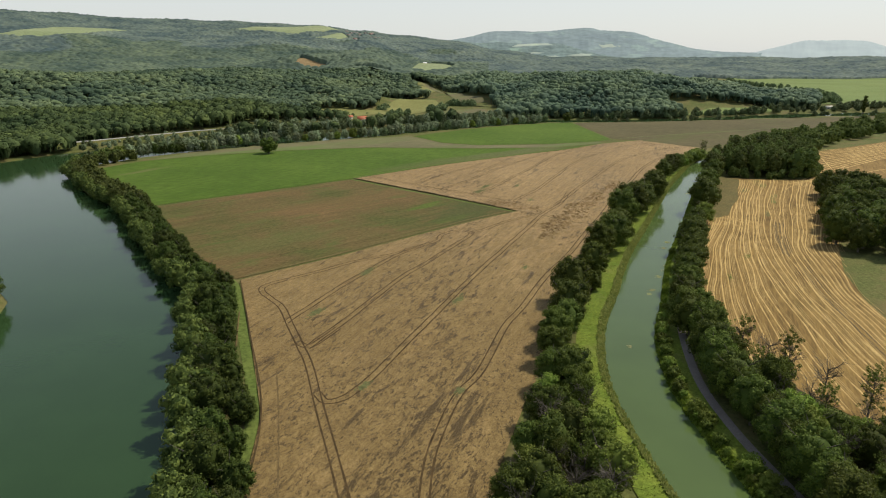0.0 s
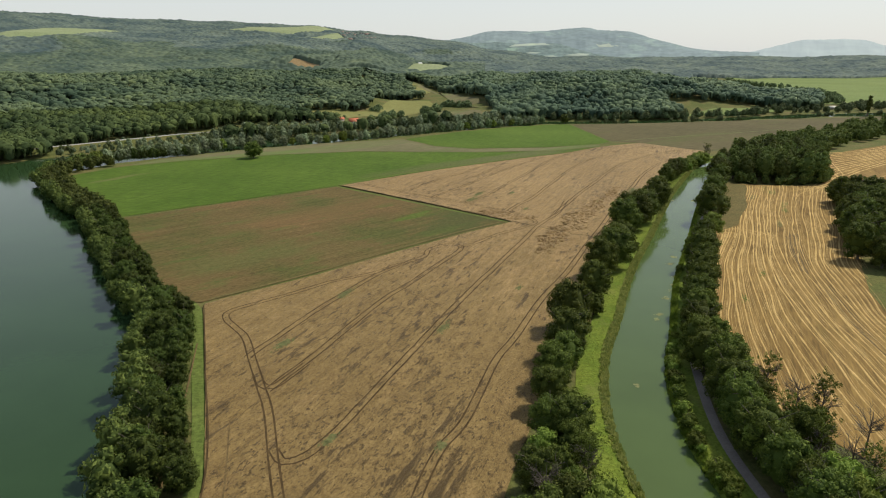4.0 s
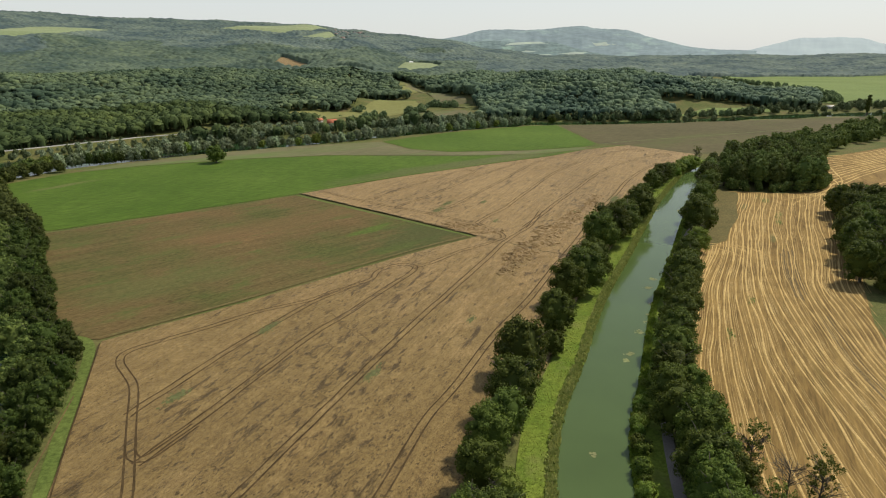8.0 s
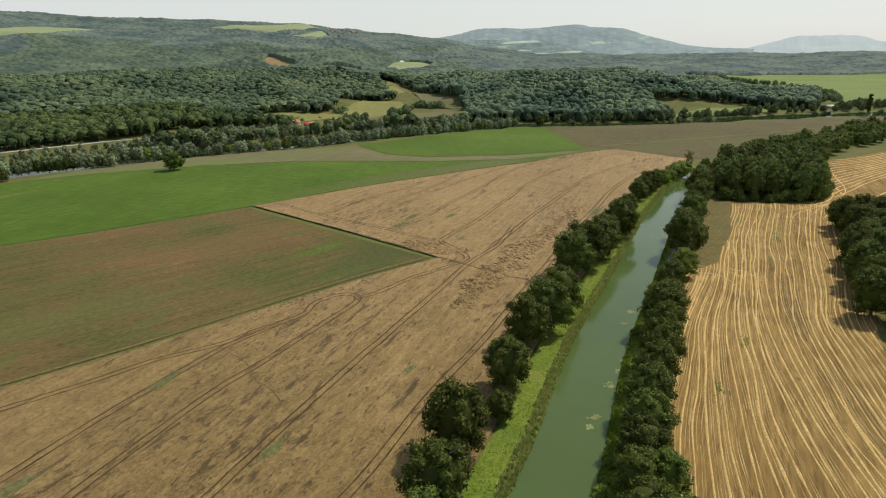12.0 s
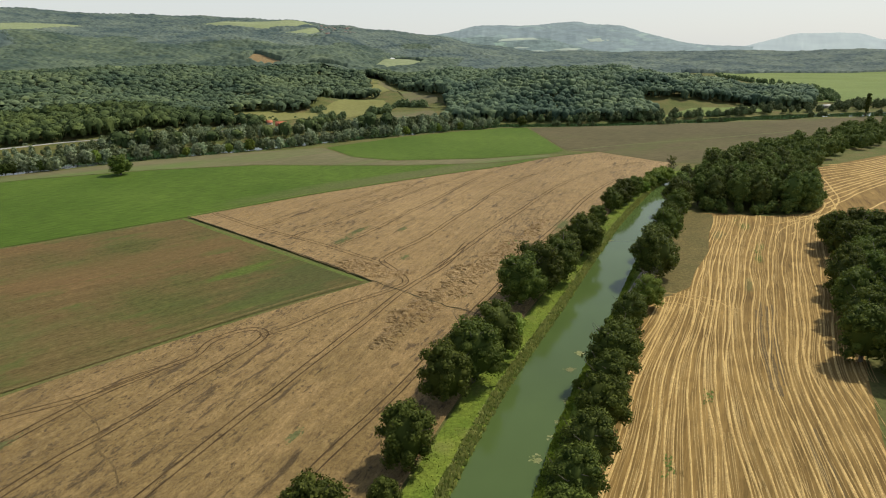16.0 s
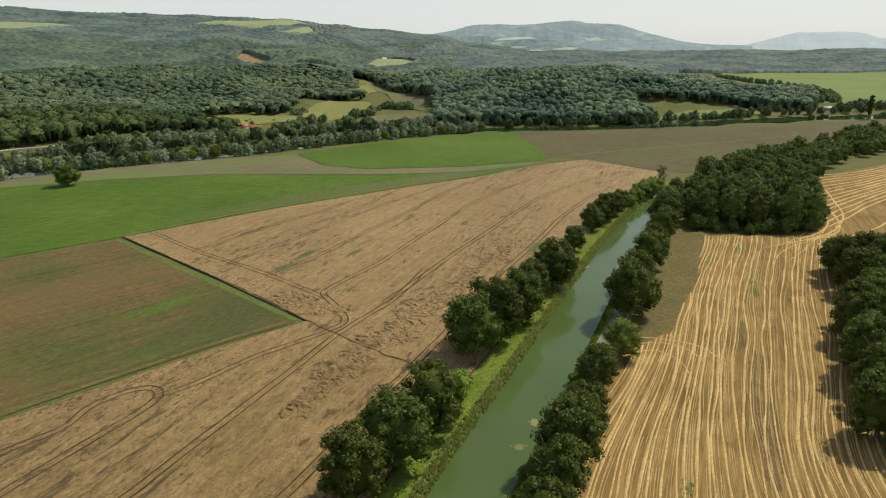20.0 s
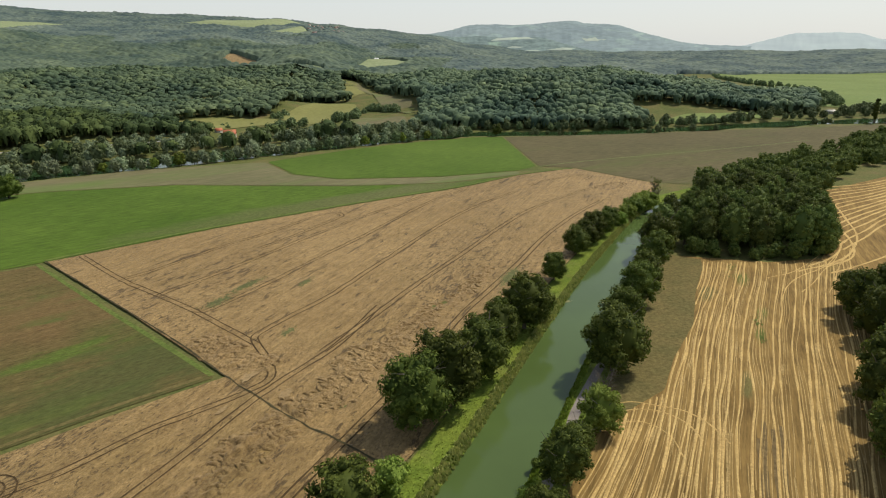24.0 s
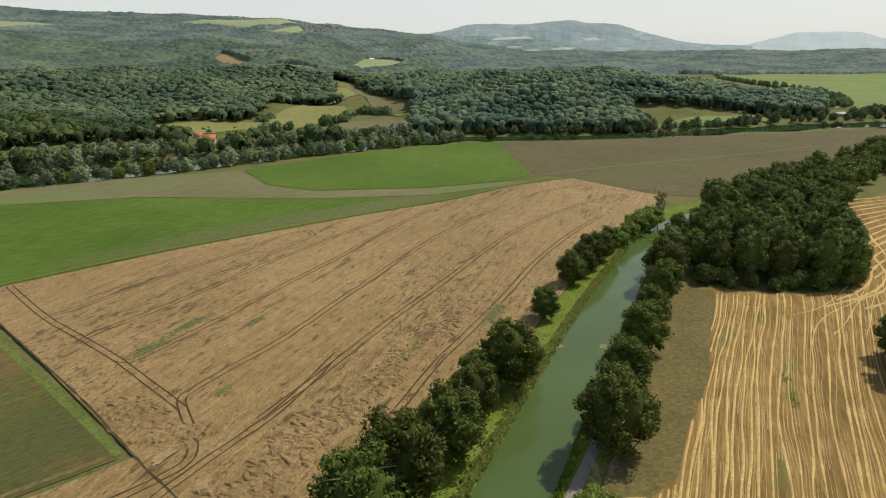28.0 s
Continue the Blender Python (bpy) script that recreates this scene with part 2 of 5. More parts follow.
M["asphalt"] = ground_mat("road_asphalt", [(0.3, (0.050, 0.050, 0.048)), (0.7, (0.075, 0.073, 0.070))], 0.2, 2.0, 0.5, 0, (1, 1, 1), 0.05)
M["pale"] = ground_mat("bare_pale_straw", [(0.3, (0.250, 0.170, 0.080)), (0.7, (0.330, 0.235, 0.118))], 0.5, 1.5, 0.8)
M["stone"] = ground_mat("pale_stone", [(0.3, (0.4, 0.38, 0.33)), (0.7, (0.5, 0.48, 0.43))], 0.8, 4.0, 0.5, 0, (1, 1, 1), 0.1)
M["leaf_dark"] = leaf_mat("leaves_dark", (0.038, 0.059, 0.010), (0.128, 0.156, 0.027))
# deeper green: the shade on these trees' near sides is in the colour
M["leaf_shore"] = leaf_mat("leaves_shore", (0.027, 0.043, 0.008), (0.086, 0.112, 0.020))
# grove and valley leaves: lightened, with the haze over them in the colour
M["leaf_grove"] = leaf_mat("leaves_grove", (0.050, 0.074, 0.017), (0.150, 0.182, 0.040))
M["leaf_far"] = leaf_mat("leaves_valley_hazy", (0.080, 0.112, 0.046), (0.190, 0.230, 0.098))
M["leaf_mid"] = leaf_mat("leaves", (0.046, 0.067, 0.011), (0.138, 0.168, 0.028))
M["leaf_lime"] = leaf_mat("leaves_yellow_green", (0.110, 0.160, 0.022), (0.22, 0.27, 0.050))
M["leaf_silver"] = leaf_mat("leaves_silver", (0.140, 0.180, 0.090), (0.33, 0.370, 0.215))
M["leaf_dry"] = leaf_mat("leaves_dry", (0.09, 0.075, 0.035), (0.15, 0.13, 0.06))
M["reed"] = leaf_mat("reeds", (0.17, 0.195, 0.045), (0.34, 0.32, 0.11))
M["grassblade"] = leaf_mat("grass_blades", (0.125, 0.170, 0.020), (0.20, 0.235, 0.036))
M["lily"] = leaf_mat("lily_pads", (0.20, 0.23, 0.08), (0.36, 0.36, 0.17))
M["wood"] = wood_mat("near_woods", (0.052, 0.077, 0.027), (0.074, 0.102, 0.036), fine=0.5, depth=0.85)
# woods farther back: distance haze is put into their paler, bluer greens
M["wood_back"] = wood_mat("hazy_slope_woods", (0.073, 0.106, 0.058), (0.099, 0.134, 0.075), fine=0.4, depth=0.88)
M["wood_steep"] = wood_mat("hazy_steep_woods", (0.088, 0.128, 0.076), (0.120, 0.164, 0.098), fine=0.4, depth=0.88)
M["wood_mid"] = wood_mat("hazy_hill_woods", (0.084, 0.115, 0.084), (0.084, 0.115, 0.084), fine=0.12, depth=0.88, cell=0.09)
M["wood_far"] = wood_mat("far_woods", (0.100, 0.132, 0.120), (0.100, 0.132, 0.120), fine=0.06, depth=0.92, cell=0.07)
M["green_west"] = ground_mat("green_crop_west", [(0.3, (0.052, 0.094, 0.010)), (0.7, (0.086, 0.134, 0.018))], 0.012, 0.6, 0.7, 50, (1, 0.2, 1), 0.2)
drift(M["green_west"], (0.108, 0.112, 0.042), (66, 538), 40, 85, 14, 0.85)
drift(M["green_west"], (0.098, 0.108, 0.036), (12, 500), 40, 75, 13, 0.75, 1.2)
drift(M["green_west"], (0.118, 0.124, 0.040), (-215, 452), 60, 26, 4, 0.8, 1.0, 0.2)
drift(M["weeds"], (0.074, 0.126, 0.018), (-8, 341), 42, 14, 6, 0.65, 1.4, 0.2)
drift(M["weeds"], (0.076, 0.118, 0.020), (4, 311), 42, 17, 6, 0.6, 1.4, 0.2)
drift(M["weeds"], (0.062, 0.072, 0.022), (16, 328), 46, 40, 20, 0.75, 1.4, 0.12)
drift(M["weeds"], (0.092, 0.100, 0.030), (-75, 272), 44, 40, 14, 0.6, 1.2, 0.1)
drift(M["weeds"], (0.165, 0.100, 0.042), (-62, 345), 42, 55, 16, 0.35, 1.2, 0.08)
drift(M["stubble"], (0.085, 0.120, 0.024), (194, 363), 64, 6, 1.6, 0.75, 1.0, 0.3)
drift(M["stubble"], (0.085, 0.120, 0.024), (186, 348), 64, 5, 1.6, 0.75, 1.0, 0.3)
drift(M["stubble"], (0.085, 0.120, 0.024), (202, 394), 64, 8, 2.6, 0.75, 1.0, 0.3)
drift(M["stubble"], (0.110, 0.105, 0.036), (184, 380), 64, 9, 3, 0.75, 1.0, 0.3)
drift(M["stubble"], (0.110, 0.105, 0.036), (169, 320), 64, 8, 1.5, 0.75, 1.0, 0.3)
M["bark"] = ground_mat("bark", [(0.3, (0.10, 0.085, 0.065)), (0.7, (0.16, 0.14, 0.11))], 0.6, 3.0, 0.6, 0, (1, 1, 0.3), 0.05)
M["river"] = water_mat("river_water", (0.022, 0.046, 0.016), 0.08, 0.30)
M["canal"] = water_mat("canal_water", (0.060, 0.090, 0.026), 0.09, 0.08)


def plain(name, colour, rough=0.7):
    m, nt, b = material(name, rough, 0.3)
    n = noise_of(nt, place_of(nt), 0.6, 4)
    nt.links.new(ramp(nt, n, [(0.3, tuple(v * 0.85 for v in colour)), (0.7, colour)]), b.inputs["Base Color"])
    return m


M["roof"] = plain("clay_tiles", (0.42, 0.13, 0.06))
M["roof_old"] = plain("weathered_tiles", (0.20, 0.135, 0.11))
M["wall"] = plain("plaster", (0.55, 0.50, 0.42))
M["sheet"] = plain("pale_metal_sheet", (0.62, 0.63, 0.62), 0.5)
M["glass"] = plain("dark_pane", (0.03, 0.035, 0.04), 0.1)


# ---- building blocks ----
def mesh_of(name, verts, faces, mat, smooth=False):
    me = bpy.data.meshes.new(name)
    v = np.asarray(verts, np.float32)
    f = np.asarray(faces, np.int32)
    me.vertices.add(len(v))
    me.vertices.foreach_set("co", v.ravel())
    me.loops.add(f.size)
    me.loops.foreach_set("vertex_index", f.ravel())
    me.polygons.add(len(f))
    me.polygons.foreach_set("loop_start", np.arange(0, f.size, f.shape[1], dtype=np.int32))
    if smooth:
        me.polygons.foreach_set("use_smooth", np.ones(len(f), bool))
    me.materials.append(mat)
    me.update(calc_edges=True)
    return me


def part(name, me, parent=None, label=""):
    ob = new(name, me)
    ob.parent = parent
    return tagged(ob, label)


def inside(x, y, poly):
    p = np.asarray(poly, float)
    hit = np.zeros(np.shape(x), bool)
    for (x0, y0), (x1, y1) in zip(p, np.roll(p, -1, 0)):
        cross = (y0 > y) != (y1 > y)
        hit ^= cross & (x < (x1 - x0) * (y - y0) / (y1 - y0 + 1e-12) + x0)
    return hit


def to_line(x, y, line, closed=False):
    """Distance to a polyline, and the nearest place on it."""
    p = np.asarray(line, float)
    ends = np.roll(p, -1, 0) if closed else p[1:]
    best, bx, by = np.full(np.shape(x), 1e9), np.array(x, float), np.array(y, float)
    for (x0, y0), (x1, y1) in zip(p, ends):
        dx, dy = x1 - x0, y1 - y0
        t = np.clip(((x - x0) * dx + (y - y0) * dy) / (dx * dx + dy * dy + 1e-9), 0, 1)
        px, py = x0 + t * dx, y0 + t * dy
        d = np.hypot(x - px, y - py)
        near = d < best
        best, bx, by = np.where(near, d, best), np.where(near, px, bx), np.where(near, py, by)
    return best, bx, by


def curve_through(points, step=2.0):
    """A smooth line through the points, in even steps."""
    p = np.asarray(points, float)
    q = np.vstack([2 * p[0] - p[1], p, 2 * p[-1] - p[-2]])
    out = []
    for k in range(1, len(q) - 2):
        n = max(2, int(np.hypot(*(q[k + 1] - q[k])[:2]) / step))
        t = np.linspace(0, 1, n, endpoint=False)[:, None]
        a, b, c, d = q[k - 1], q[k], q[k + 1], q[k + 2]
        out.append(0.5 * (2 * b + (c - a) * t + (2 * a - 5 * b + 4 * c - d) * t**2 + (3 * b - a - 3 * c + d) * t**3))
    return np.vstack([*out, p[-1:]])


def sideways(line, offset):
    """The line moved to its right by the offset."""
    d = np.gradient(line, axis=0)
    d /= np.hypot(d[:, 0], d[:, 1])[:, None] + 1e-9
    return line + np.stack([d[:, 1], -d[:, 0]], 1) * np.reshape(offset, (-1, 1))


def value_noise(x, y, size, seed=0):
    """Smooth noise from 0 to 1 with lumps of that size."""
    u, v = x / size, y / size
    i, j = np.floor(u).astype(np.int64), np.floor(v).astype(np.int64)
    a, b = u - i, v - j
    a, b = a * a * (3 - 2 * a), b * b * (3 - 2 * b)

    def h(p, q):
        k = (p * 374761393 + q * 668265263 + seed * 974711) & 0x7FFFFFFF
        k = ((k ^ (k >> 13)) * 1274126177) & 0x7FFFFFFF
        return ((k ^ (k >> 16)) & 0xFFFF) / 65535.0

    return (h(i, j) * (1 - a) + h(i + 1, j) * a) * (1 - b) + (h(i, j + 1) * (1 - a) + h(i + 1, j + 1) * a) * b


def sheet(name, poly, cell, height, mat, skirt=0.0):
    """A ground cover over a polygon: a grid whose edge is drawn onto the outline. height: a function of x and y."""
    p = np.asarray(poly, float)
    lo, hi = p.min(0) - cell, p.max(0) + cell
    gx, gy = np.arange(lo[0], hi[0], cell), np.arange(lo[1], hi[1], cell)
    x, y = np.meshgrid(gx, gy, indexing="ij")
    keep = inside(x[:-1, :-1] + cell / 2, y[:-1, :-1] + cell / 2, p)
    idx = np.arange(x.size).reshape(x.shape)
    quads = np.stack([idx[:-1, :-1], idx[1:, :-1], idx[1:, 1:], idx[:-1, 1:]], -1)[keep]
    count = np.zeros(x.size, int)
    np.add.at(count, quads.ravel(), 1)
    edge = (count > 0) & (count < 4)
    X, Y = x.ravel().copy(), y.ravel().copy()
    _, bx, by = to_line(X[edge], Y[edge], p, True)
    X[edge], Y[edge] = bx, by
    Z = height(X, Y)
    if skirt:
        Z[edge] -= skirt
    used = np.unique(quads)
    remap = np.zeros(x.size, int)
    remap[used] = np.arange(len(used))
    return mesh_of(name, np.stack([X, Y, Z], 1)[used], remap[quads], mat, True)


def strip(line, width, height, crown=0.0):
    """Corners and faces of a strip along a line; with crown it is a low ridge that high in the middle."""
    w = np.broadcast_to(np.asarray(width, float), (len(line),)) / 2
    rows = [sideways(line, -w), line, sideways(line, w)] if crown else [sideways(line, -w), sideways(line, w)]
    lifts = [0, crown, 0] if crown else [0, 0]
    v = np.concatenate([np.column_stack([r, height(r[:, 0], r[:, 1]) + c]) for r, c in zip(rows, lifts)])
    n = len(line)
    k = np.arange(n - 1)
    return v, np.concatenate([np.stack([k + a * n, k + 1 + a * n, k + 1 + (a + 1) * n, k + (a + 1) * n], 1) for a in range(len(rows) - 1)])[:, ::-1]


def ribbon(name, line, width, height, mat, crown=0.0):
    return mesh_of(name, *strip(line, width, height, crown), mat, True)


def loft(name, line, offsets, heights, mat):
    """A sheet along a line through rows at the given offsets to its right, at the given heights."""
    rows = [np.column_stack([sideways(line, o), np.full(len(line), z)]) for o, z in zip(offsets, heights)]
    n, k = len(line), np.arange(len(line) - 1)
    f = np.concatenate([np.stack([k + a * n, k + (a + 1) * n, k + 1 + (a + 1) * n, k + 1 + a * n], 1) for a in range(len(rows) - 1)])
    return mesh_of(name, np.concatenate(rows), f, mat, True)


def flat(z):
    return lambda x, y: np.full(np.shape(x), float(z))


# ---- the lie of the land ----
AZ = np.array([-180, -60, -34, -26, -18, -11, -7, -3, 1, 5, 10, 16, 22, 27, 31, 60, 180.0])
RR = np.array([0, 680, 760, 900, 1050, 1250, 1500, 1900, 2300, 2800, 3300, 4000, 7000.0])
LAND = [
    "0 0 0 0 0 0 0 5 20 40 60 60 60",
    "0 0 8 22 37 44 28 52 100 160 229 208 150",
    "0 0 8 22 37 44 28 52 100 160 254 228 150",
    "0 0 8 22 36 43 28 54 105 155 231 208 150",
    "0 0 7 18 31 40 30 56 100 150 220 198 150",
    "0 0 3 11 24 36 32 56 95 140 207 186 140",
    "0 0 0 4 14 30 50 66 90 130 181 164 120",
    "0 0 0 0 10 20 34 44 75 115 158 140 110",
    "0 0 0 0 8 16 30 42 65 100 135 120 100",
    "0 0 0 3 22 30 28 38 52 76 92 60 50",
    "0 0 0 6 28 34 25 28 38 52 56 40 40",
    "0 0 0 5 26 32 18 16 28 46 50 40 36",
    "0 0 0 3 18 22 8 5 16 46 50 40 36",
    "0 0 0 0 4 6 2 0 6 46 50 40 36",
    "0 0 0 0 0 0 0 0 4 46 52 40 36",
    "0 0 0 0 0 0 0 0 4 46 52 40 36",
    "0 0 0 0 0 0 0 5 20 40 60 60 60",
]
ZZ = np.array([[float(v) for v in row.split()] for row in LAND])


KNOLLS = [(-320, 1560, 26), (-200, 1420, 16), (-45, 1700, 14), (-520, 2000, 26), (-820, 1800, 24), (-1050, 1900, 28), (-260, 2250, 22), (60, 2300, 20)]


RIDGE_MEADOWS = [
    [(-877, 2759), (-833, 2891), (-584, 3063), (-442, 3061), (-500, 2880), (-610, 2764)],
    [(-506, 2642), (-432, 2888), (-378, 2716), (-435, 2509)],
    [(-1449, 2189), (-1430, 2410), (-1173, 2559), (-1189, 2148), (-1357, 2044)],
]


def hills(x, y):
    """Height of the land from its bearing and distance."""
    x, y = np.asarray(x, float), np.asarray(y, float)
    r, b = np.hypot(x, y), np.degrees(np.arctan2(x, y))
    i = np.clip(np.searchsorted(AZ, b, side="right") - 1, 0, len(AZ) - 2)
    j = np.clip(np.searchsorted(RR, r, side="right") - 1, 0, len(RR) - 2)
    u = np.clip((b - AZ[i]) / (AZ[i + 1] - AZ[i]), 0, 1)
    v = np.clip((r - RR[j]) / (RR[j + 1] - RR[j]), 0, 1)
    u = u * u * (3 - 2 * u)
    z = (ZZ[i, j] * (1 - u) + ZZ[i + 1, j] * u) * (1 - v) + (ZZ[i, j + 1] * (1 - u) + ZZ[i + 1, j + 1] * u) * v
    for cx, cy, high in KNOLLS:
        away = np.hypot(cx, cy)
        ux, uy = cx / away, cy / away
        along, across = (x - cx) * ux + (y - cy) * uy - 75, (x - cx) * uy - (y - cy) * ux
        z = z + high * np.exp(-((along / 85) ** 2) - (across / 150) ** 2)
    for poly in RIDGE_MEADOWS:
        d = to_line(x, y, poly, True)[0]
        d = np.where(inside(x, y, poly), d, -d)
        z = z + 20 * np.clip((d + 60) / 110, 0, 1)
    slope = np.clip((r - 740) / 200, 0, 1) * np.clip((1700 - r) / 300, 0, 1) * np.clip(z / 12, 0, 1)
    z = z + slope * (16 * (value_noise(x, y, 110, 21) - 0.5) + 7 * (value_noise(x, y, 45, 22) - 0.5))
    rough = np.clip((r - 900) / 1500, 0, 1)
    swell = np.clip((r - 1300) / 200, 0, 1) * np.clip((2500 - r) / 300, 0, 1) * np.clip((2 - b) / 6, 0, 1)
    return z + swell * 24 * (value_noise(x, y, 170, 23) - 0.5) + rough * 14 * (value_noise(x, y, 260, 3) - 0.5) + rough * 6 * (value_noise(x, y, 90, 4) - 0.5)


RIVER_RIGHT = [(-5, -150), (10, -90), (8, -30), (-2, 15), (-30, 75), (-45, 103), (-54, 130), (-71, 175), (-89, 221), (-105, 232), (-174, 335), (-216, 378), (-258, 433), (-270, 470), (-252, 515), (-205, 562), (-150, 606), (-90, 645), (-45, 680), (10, 722), (75, 765), (140, 797), (230, 789), (310, 806), (400, 833), (500, 860), (700, 890), (1000, 930)]
RIVER_LEFT = [(-85, -150), (-62, -90), (-55, -30), (-68, 15), (-105, 75), (-125, 120), (-133, 162), (-150, 203), (-200, 255), (-255, 330), (-325, 420), (-352, 490), (-330, 545), (-265, 600), (-190, 645), (-120, 690), (-60, 730), (0, 775), (70, 812), (140, 828), (230, 822), (310, 838), (400, 868), (500, 900), (700, 930), (1000, 975)]
RIVER = [*RIVER_RIGHT, *RIVER_LEFT[::-1]]
CANAL_MID = curve_through([(88, -150), (76, -60), (66, 10), (58, 60), (52, 102), (50, 130), (51, 150), (57, 177), (68, 205), (85, 249), (111, 305), (136, 360), (154, 398), (176, 440), (200, 483), (222, 510), (262, 540), (330, 590), (420, 660), (560, 760)], 3.0)
CANAL_HALF = 7.6
WATER_Z = -1.3
FAR_SIDE = [*RIVER_LEFT, (3000, 1300), (5000, 6000), (-6000, 6000), (-6000, -500), (-90, -500)]


def land(x, y):
    """The ground sheet: the hills, with the beds of river and canal cut in."""
    beyond = inside(x, y, FAR_SIDE) * np.clip((to_line(x, y, RIVER_LEFT)[0] - 6) / 60, 0, 1)
    z = hills(x, y) * np.where(np.hypot(x, y) < 1500, beyond, 1.0)
    near = (np.abs(x) < 1100) & (y < 1000) & (y > -170)
    xs, ys = x[near], y[near]
    d = to_line(xs, ys, RIVER, True)[0]
    d = np.where(inside(xs, ys, RIVER), d, -d)
    c = CANAL_HALF - to_line(xs, ys, CANAL_MID[::3])[0]
    deep = np.clip(0.5 + np.maximum(d, c) * 0.55 + 0.9, 0, 4.5)
    out = z.copy()
    out[near] = z[near] - deep
    return out - 0.05


def spread(lo, hi, step, far_lo, far_hi, growth=1.045):
    v = list(np.arange(lo, hi + step, step))
    s = step
    while v[-1] < far_hi:
        s = min(s * growth, 60)
        v.append(v[-1] + s)
    s, left = step, [lo]
    while left[-1] > far_lo:
        s = min(s * growth, 120)
        left.append(left[-1] - s)
    return np.array(left[:0:-1] + v)


gx, gy = spread(-285, 245, 3.8, -4200, 4200, 1.08), spread(-150, 525, 3.8, -1500, 5600, 1.07)
x, y = np.meshgrid(gx, gy, indexing="ij")
idx = np.arange(x.size).reshape(x.shape)
quads = np.stack([idx[:-1, :-1], idx[1:, :-1], idx[1:, 1:], idx[:-1, 1:]], -1).reshape(-1, 4)
ground = tagged(new("ground", mesh_of("ground", np.stack([x.ravel(), y.ravel(), land(x.ravel(), y.ravel())], 1), quads, M["ground"], True)), "rough grassy valley floor rising to wooded hills", "ground", kind="structure")


def setting(name, me, label, category):
    return tagged(new(name, me), label, category, kind="structure")


# water
setting("water", sheet("water", RIVER, 6, flat(WATER_Z), M["river"]), "calm dark green river water mirroring the sky", "river")
setting("water_canal", ribbon("water_canal", CANAL_MID, 2 * CANAL_HALF + 2.4, flat(WATER_Z), M["canal"]), "still milky green canal water between grassy banks", "canal")

# ---- fields ----
canal_side = sideways(CANAL_MID, -16.0)
canal_side = canal_side[(canal_side[:, 1] > 192) & (canal_side[:, 1] < 520)][::4][::-1]
WHEAT = [(26, -150), (24, -90), (18, -30), (6, 20), (-18, 55), (-36, 85), (-42, 128), (-58, 174), (-75, 221), (-43, 249), (-6, 286), (19, 309), (40, 327), (-9, 374), (-59, 420), (-9, 466), (54, 514), (109, 552), (150, 590), (189, 611), (206, 586), (228, 558), *[tuple(p) for p in canal_side], (33, 168), (21, 138), (11, 108), (7, 85), (18, 50), (36, 0), (46, -60), (58, -150)]
FALLOW = [(-77, 222), (-45, 250.5), (-8, 287.5), (17, 310.5), (37, 327), (-11, 371.5), (-60.5, 417), (-111, 377), (-161, 338), (-120, 272), (-95, 231)]
GREEN = [(-162, 342), (-111, 380), (-59, 422), (-9, 468.5), (54, 516.5), (109, 554.5), (146, 588), (98, 565), (40, 560), (-22, 564), (-66, 568), (-133, 552), (-200, 522), (-236, 497), (-256, 458), (-247, 437), (-204, 383)]
GREY = [(-236, 499), (-200, 524), (-133, 554), (-66, 570), (-22, 566), (40, 562), (98, 567), (148, 592), (150, 604), (98, 586), (32, 581), (-2, 599), (-32, 649), (-107, 623), (-157, 589), (-215, 540)]
FARGREEN = [(-30, 650), (0, 600), (32, 583), (98, 588), (150, 607), (164, 622), (156, 776), (127, 774), (75, 745), (27, 710)]
FARBROWN = [(158, 776), (166, 622), (190, 614), (207, 588), (228, 562), (258, 552), (330, 605), (420, 680), (560, 790), (640, 860), (549, 845), (442, 822), (271, 789)]
STUBBLE = [(130, -150), (118, -40), (112, 60), (104, 108), (94, 128), (83, 150), (78, 164), (84, 200), (92, 228), (101, 247), (110, 266), (119, 285), (129, 307), (160, 340), (178, 380), (189, 420), (221, 411), (243, 415), (262, 438), (280, 480), (305, 528), (420, 600), (420, 520), (330, 440), (268, 400), (238, 385), (224, 356), (205, 322), (187, 288), (168, 256), (153, 228), (143, 200), (136, 170), (132, 120), (131, 60), (140, -40), (185, -150)]
SOW = np.array([0.376, 0.927])
DITCH = curve_through([(-60, 421), (-35, 398), (-9, 374), (18, 349), (41, 326), (50, 317.5), (59, 309), (72, 299), (84, 289)], 1.0)


def crop(x, y):
    """Top of the standing and lodged wheat."""
    u, v = x * SOW[1] - y * SOW[0], x * SOW[0] + y * SOW[1]
    lodged = np.clip((value_noise(u, v * 0.4, 9, 7) - 0.55) * 4, 0, 1)
    beaten = np.exp(-(((u + 53) / 6) ** 2) - ((v - 345) / 55.0) ** 2) + np.exp(-(((x - 46) / 16) ** 2) - ((y - 326) / 13.0) ** 2)
    rough = 0.4 + lodged + 2.2 * np.clip(beaten, 0, 1) * (value_noise(u, v, 5, 17) > 0.35)
    return 0.45 + 0.30 * (value_noise(u, v * 0.5, 3.0, 8) - 0.5) * rough - 0.15 * lodged - 0.28 * np.clip(beaten, 0, 1)


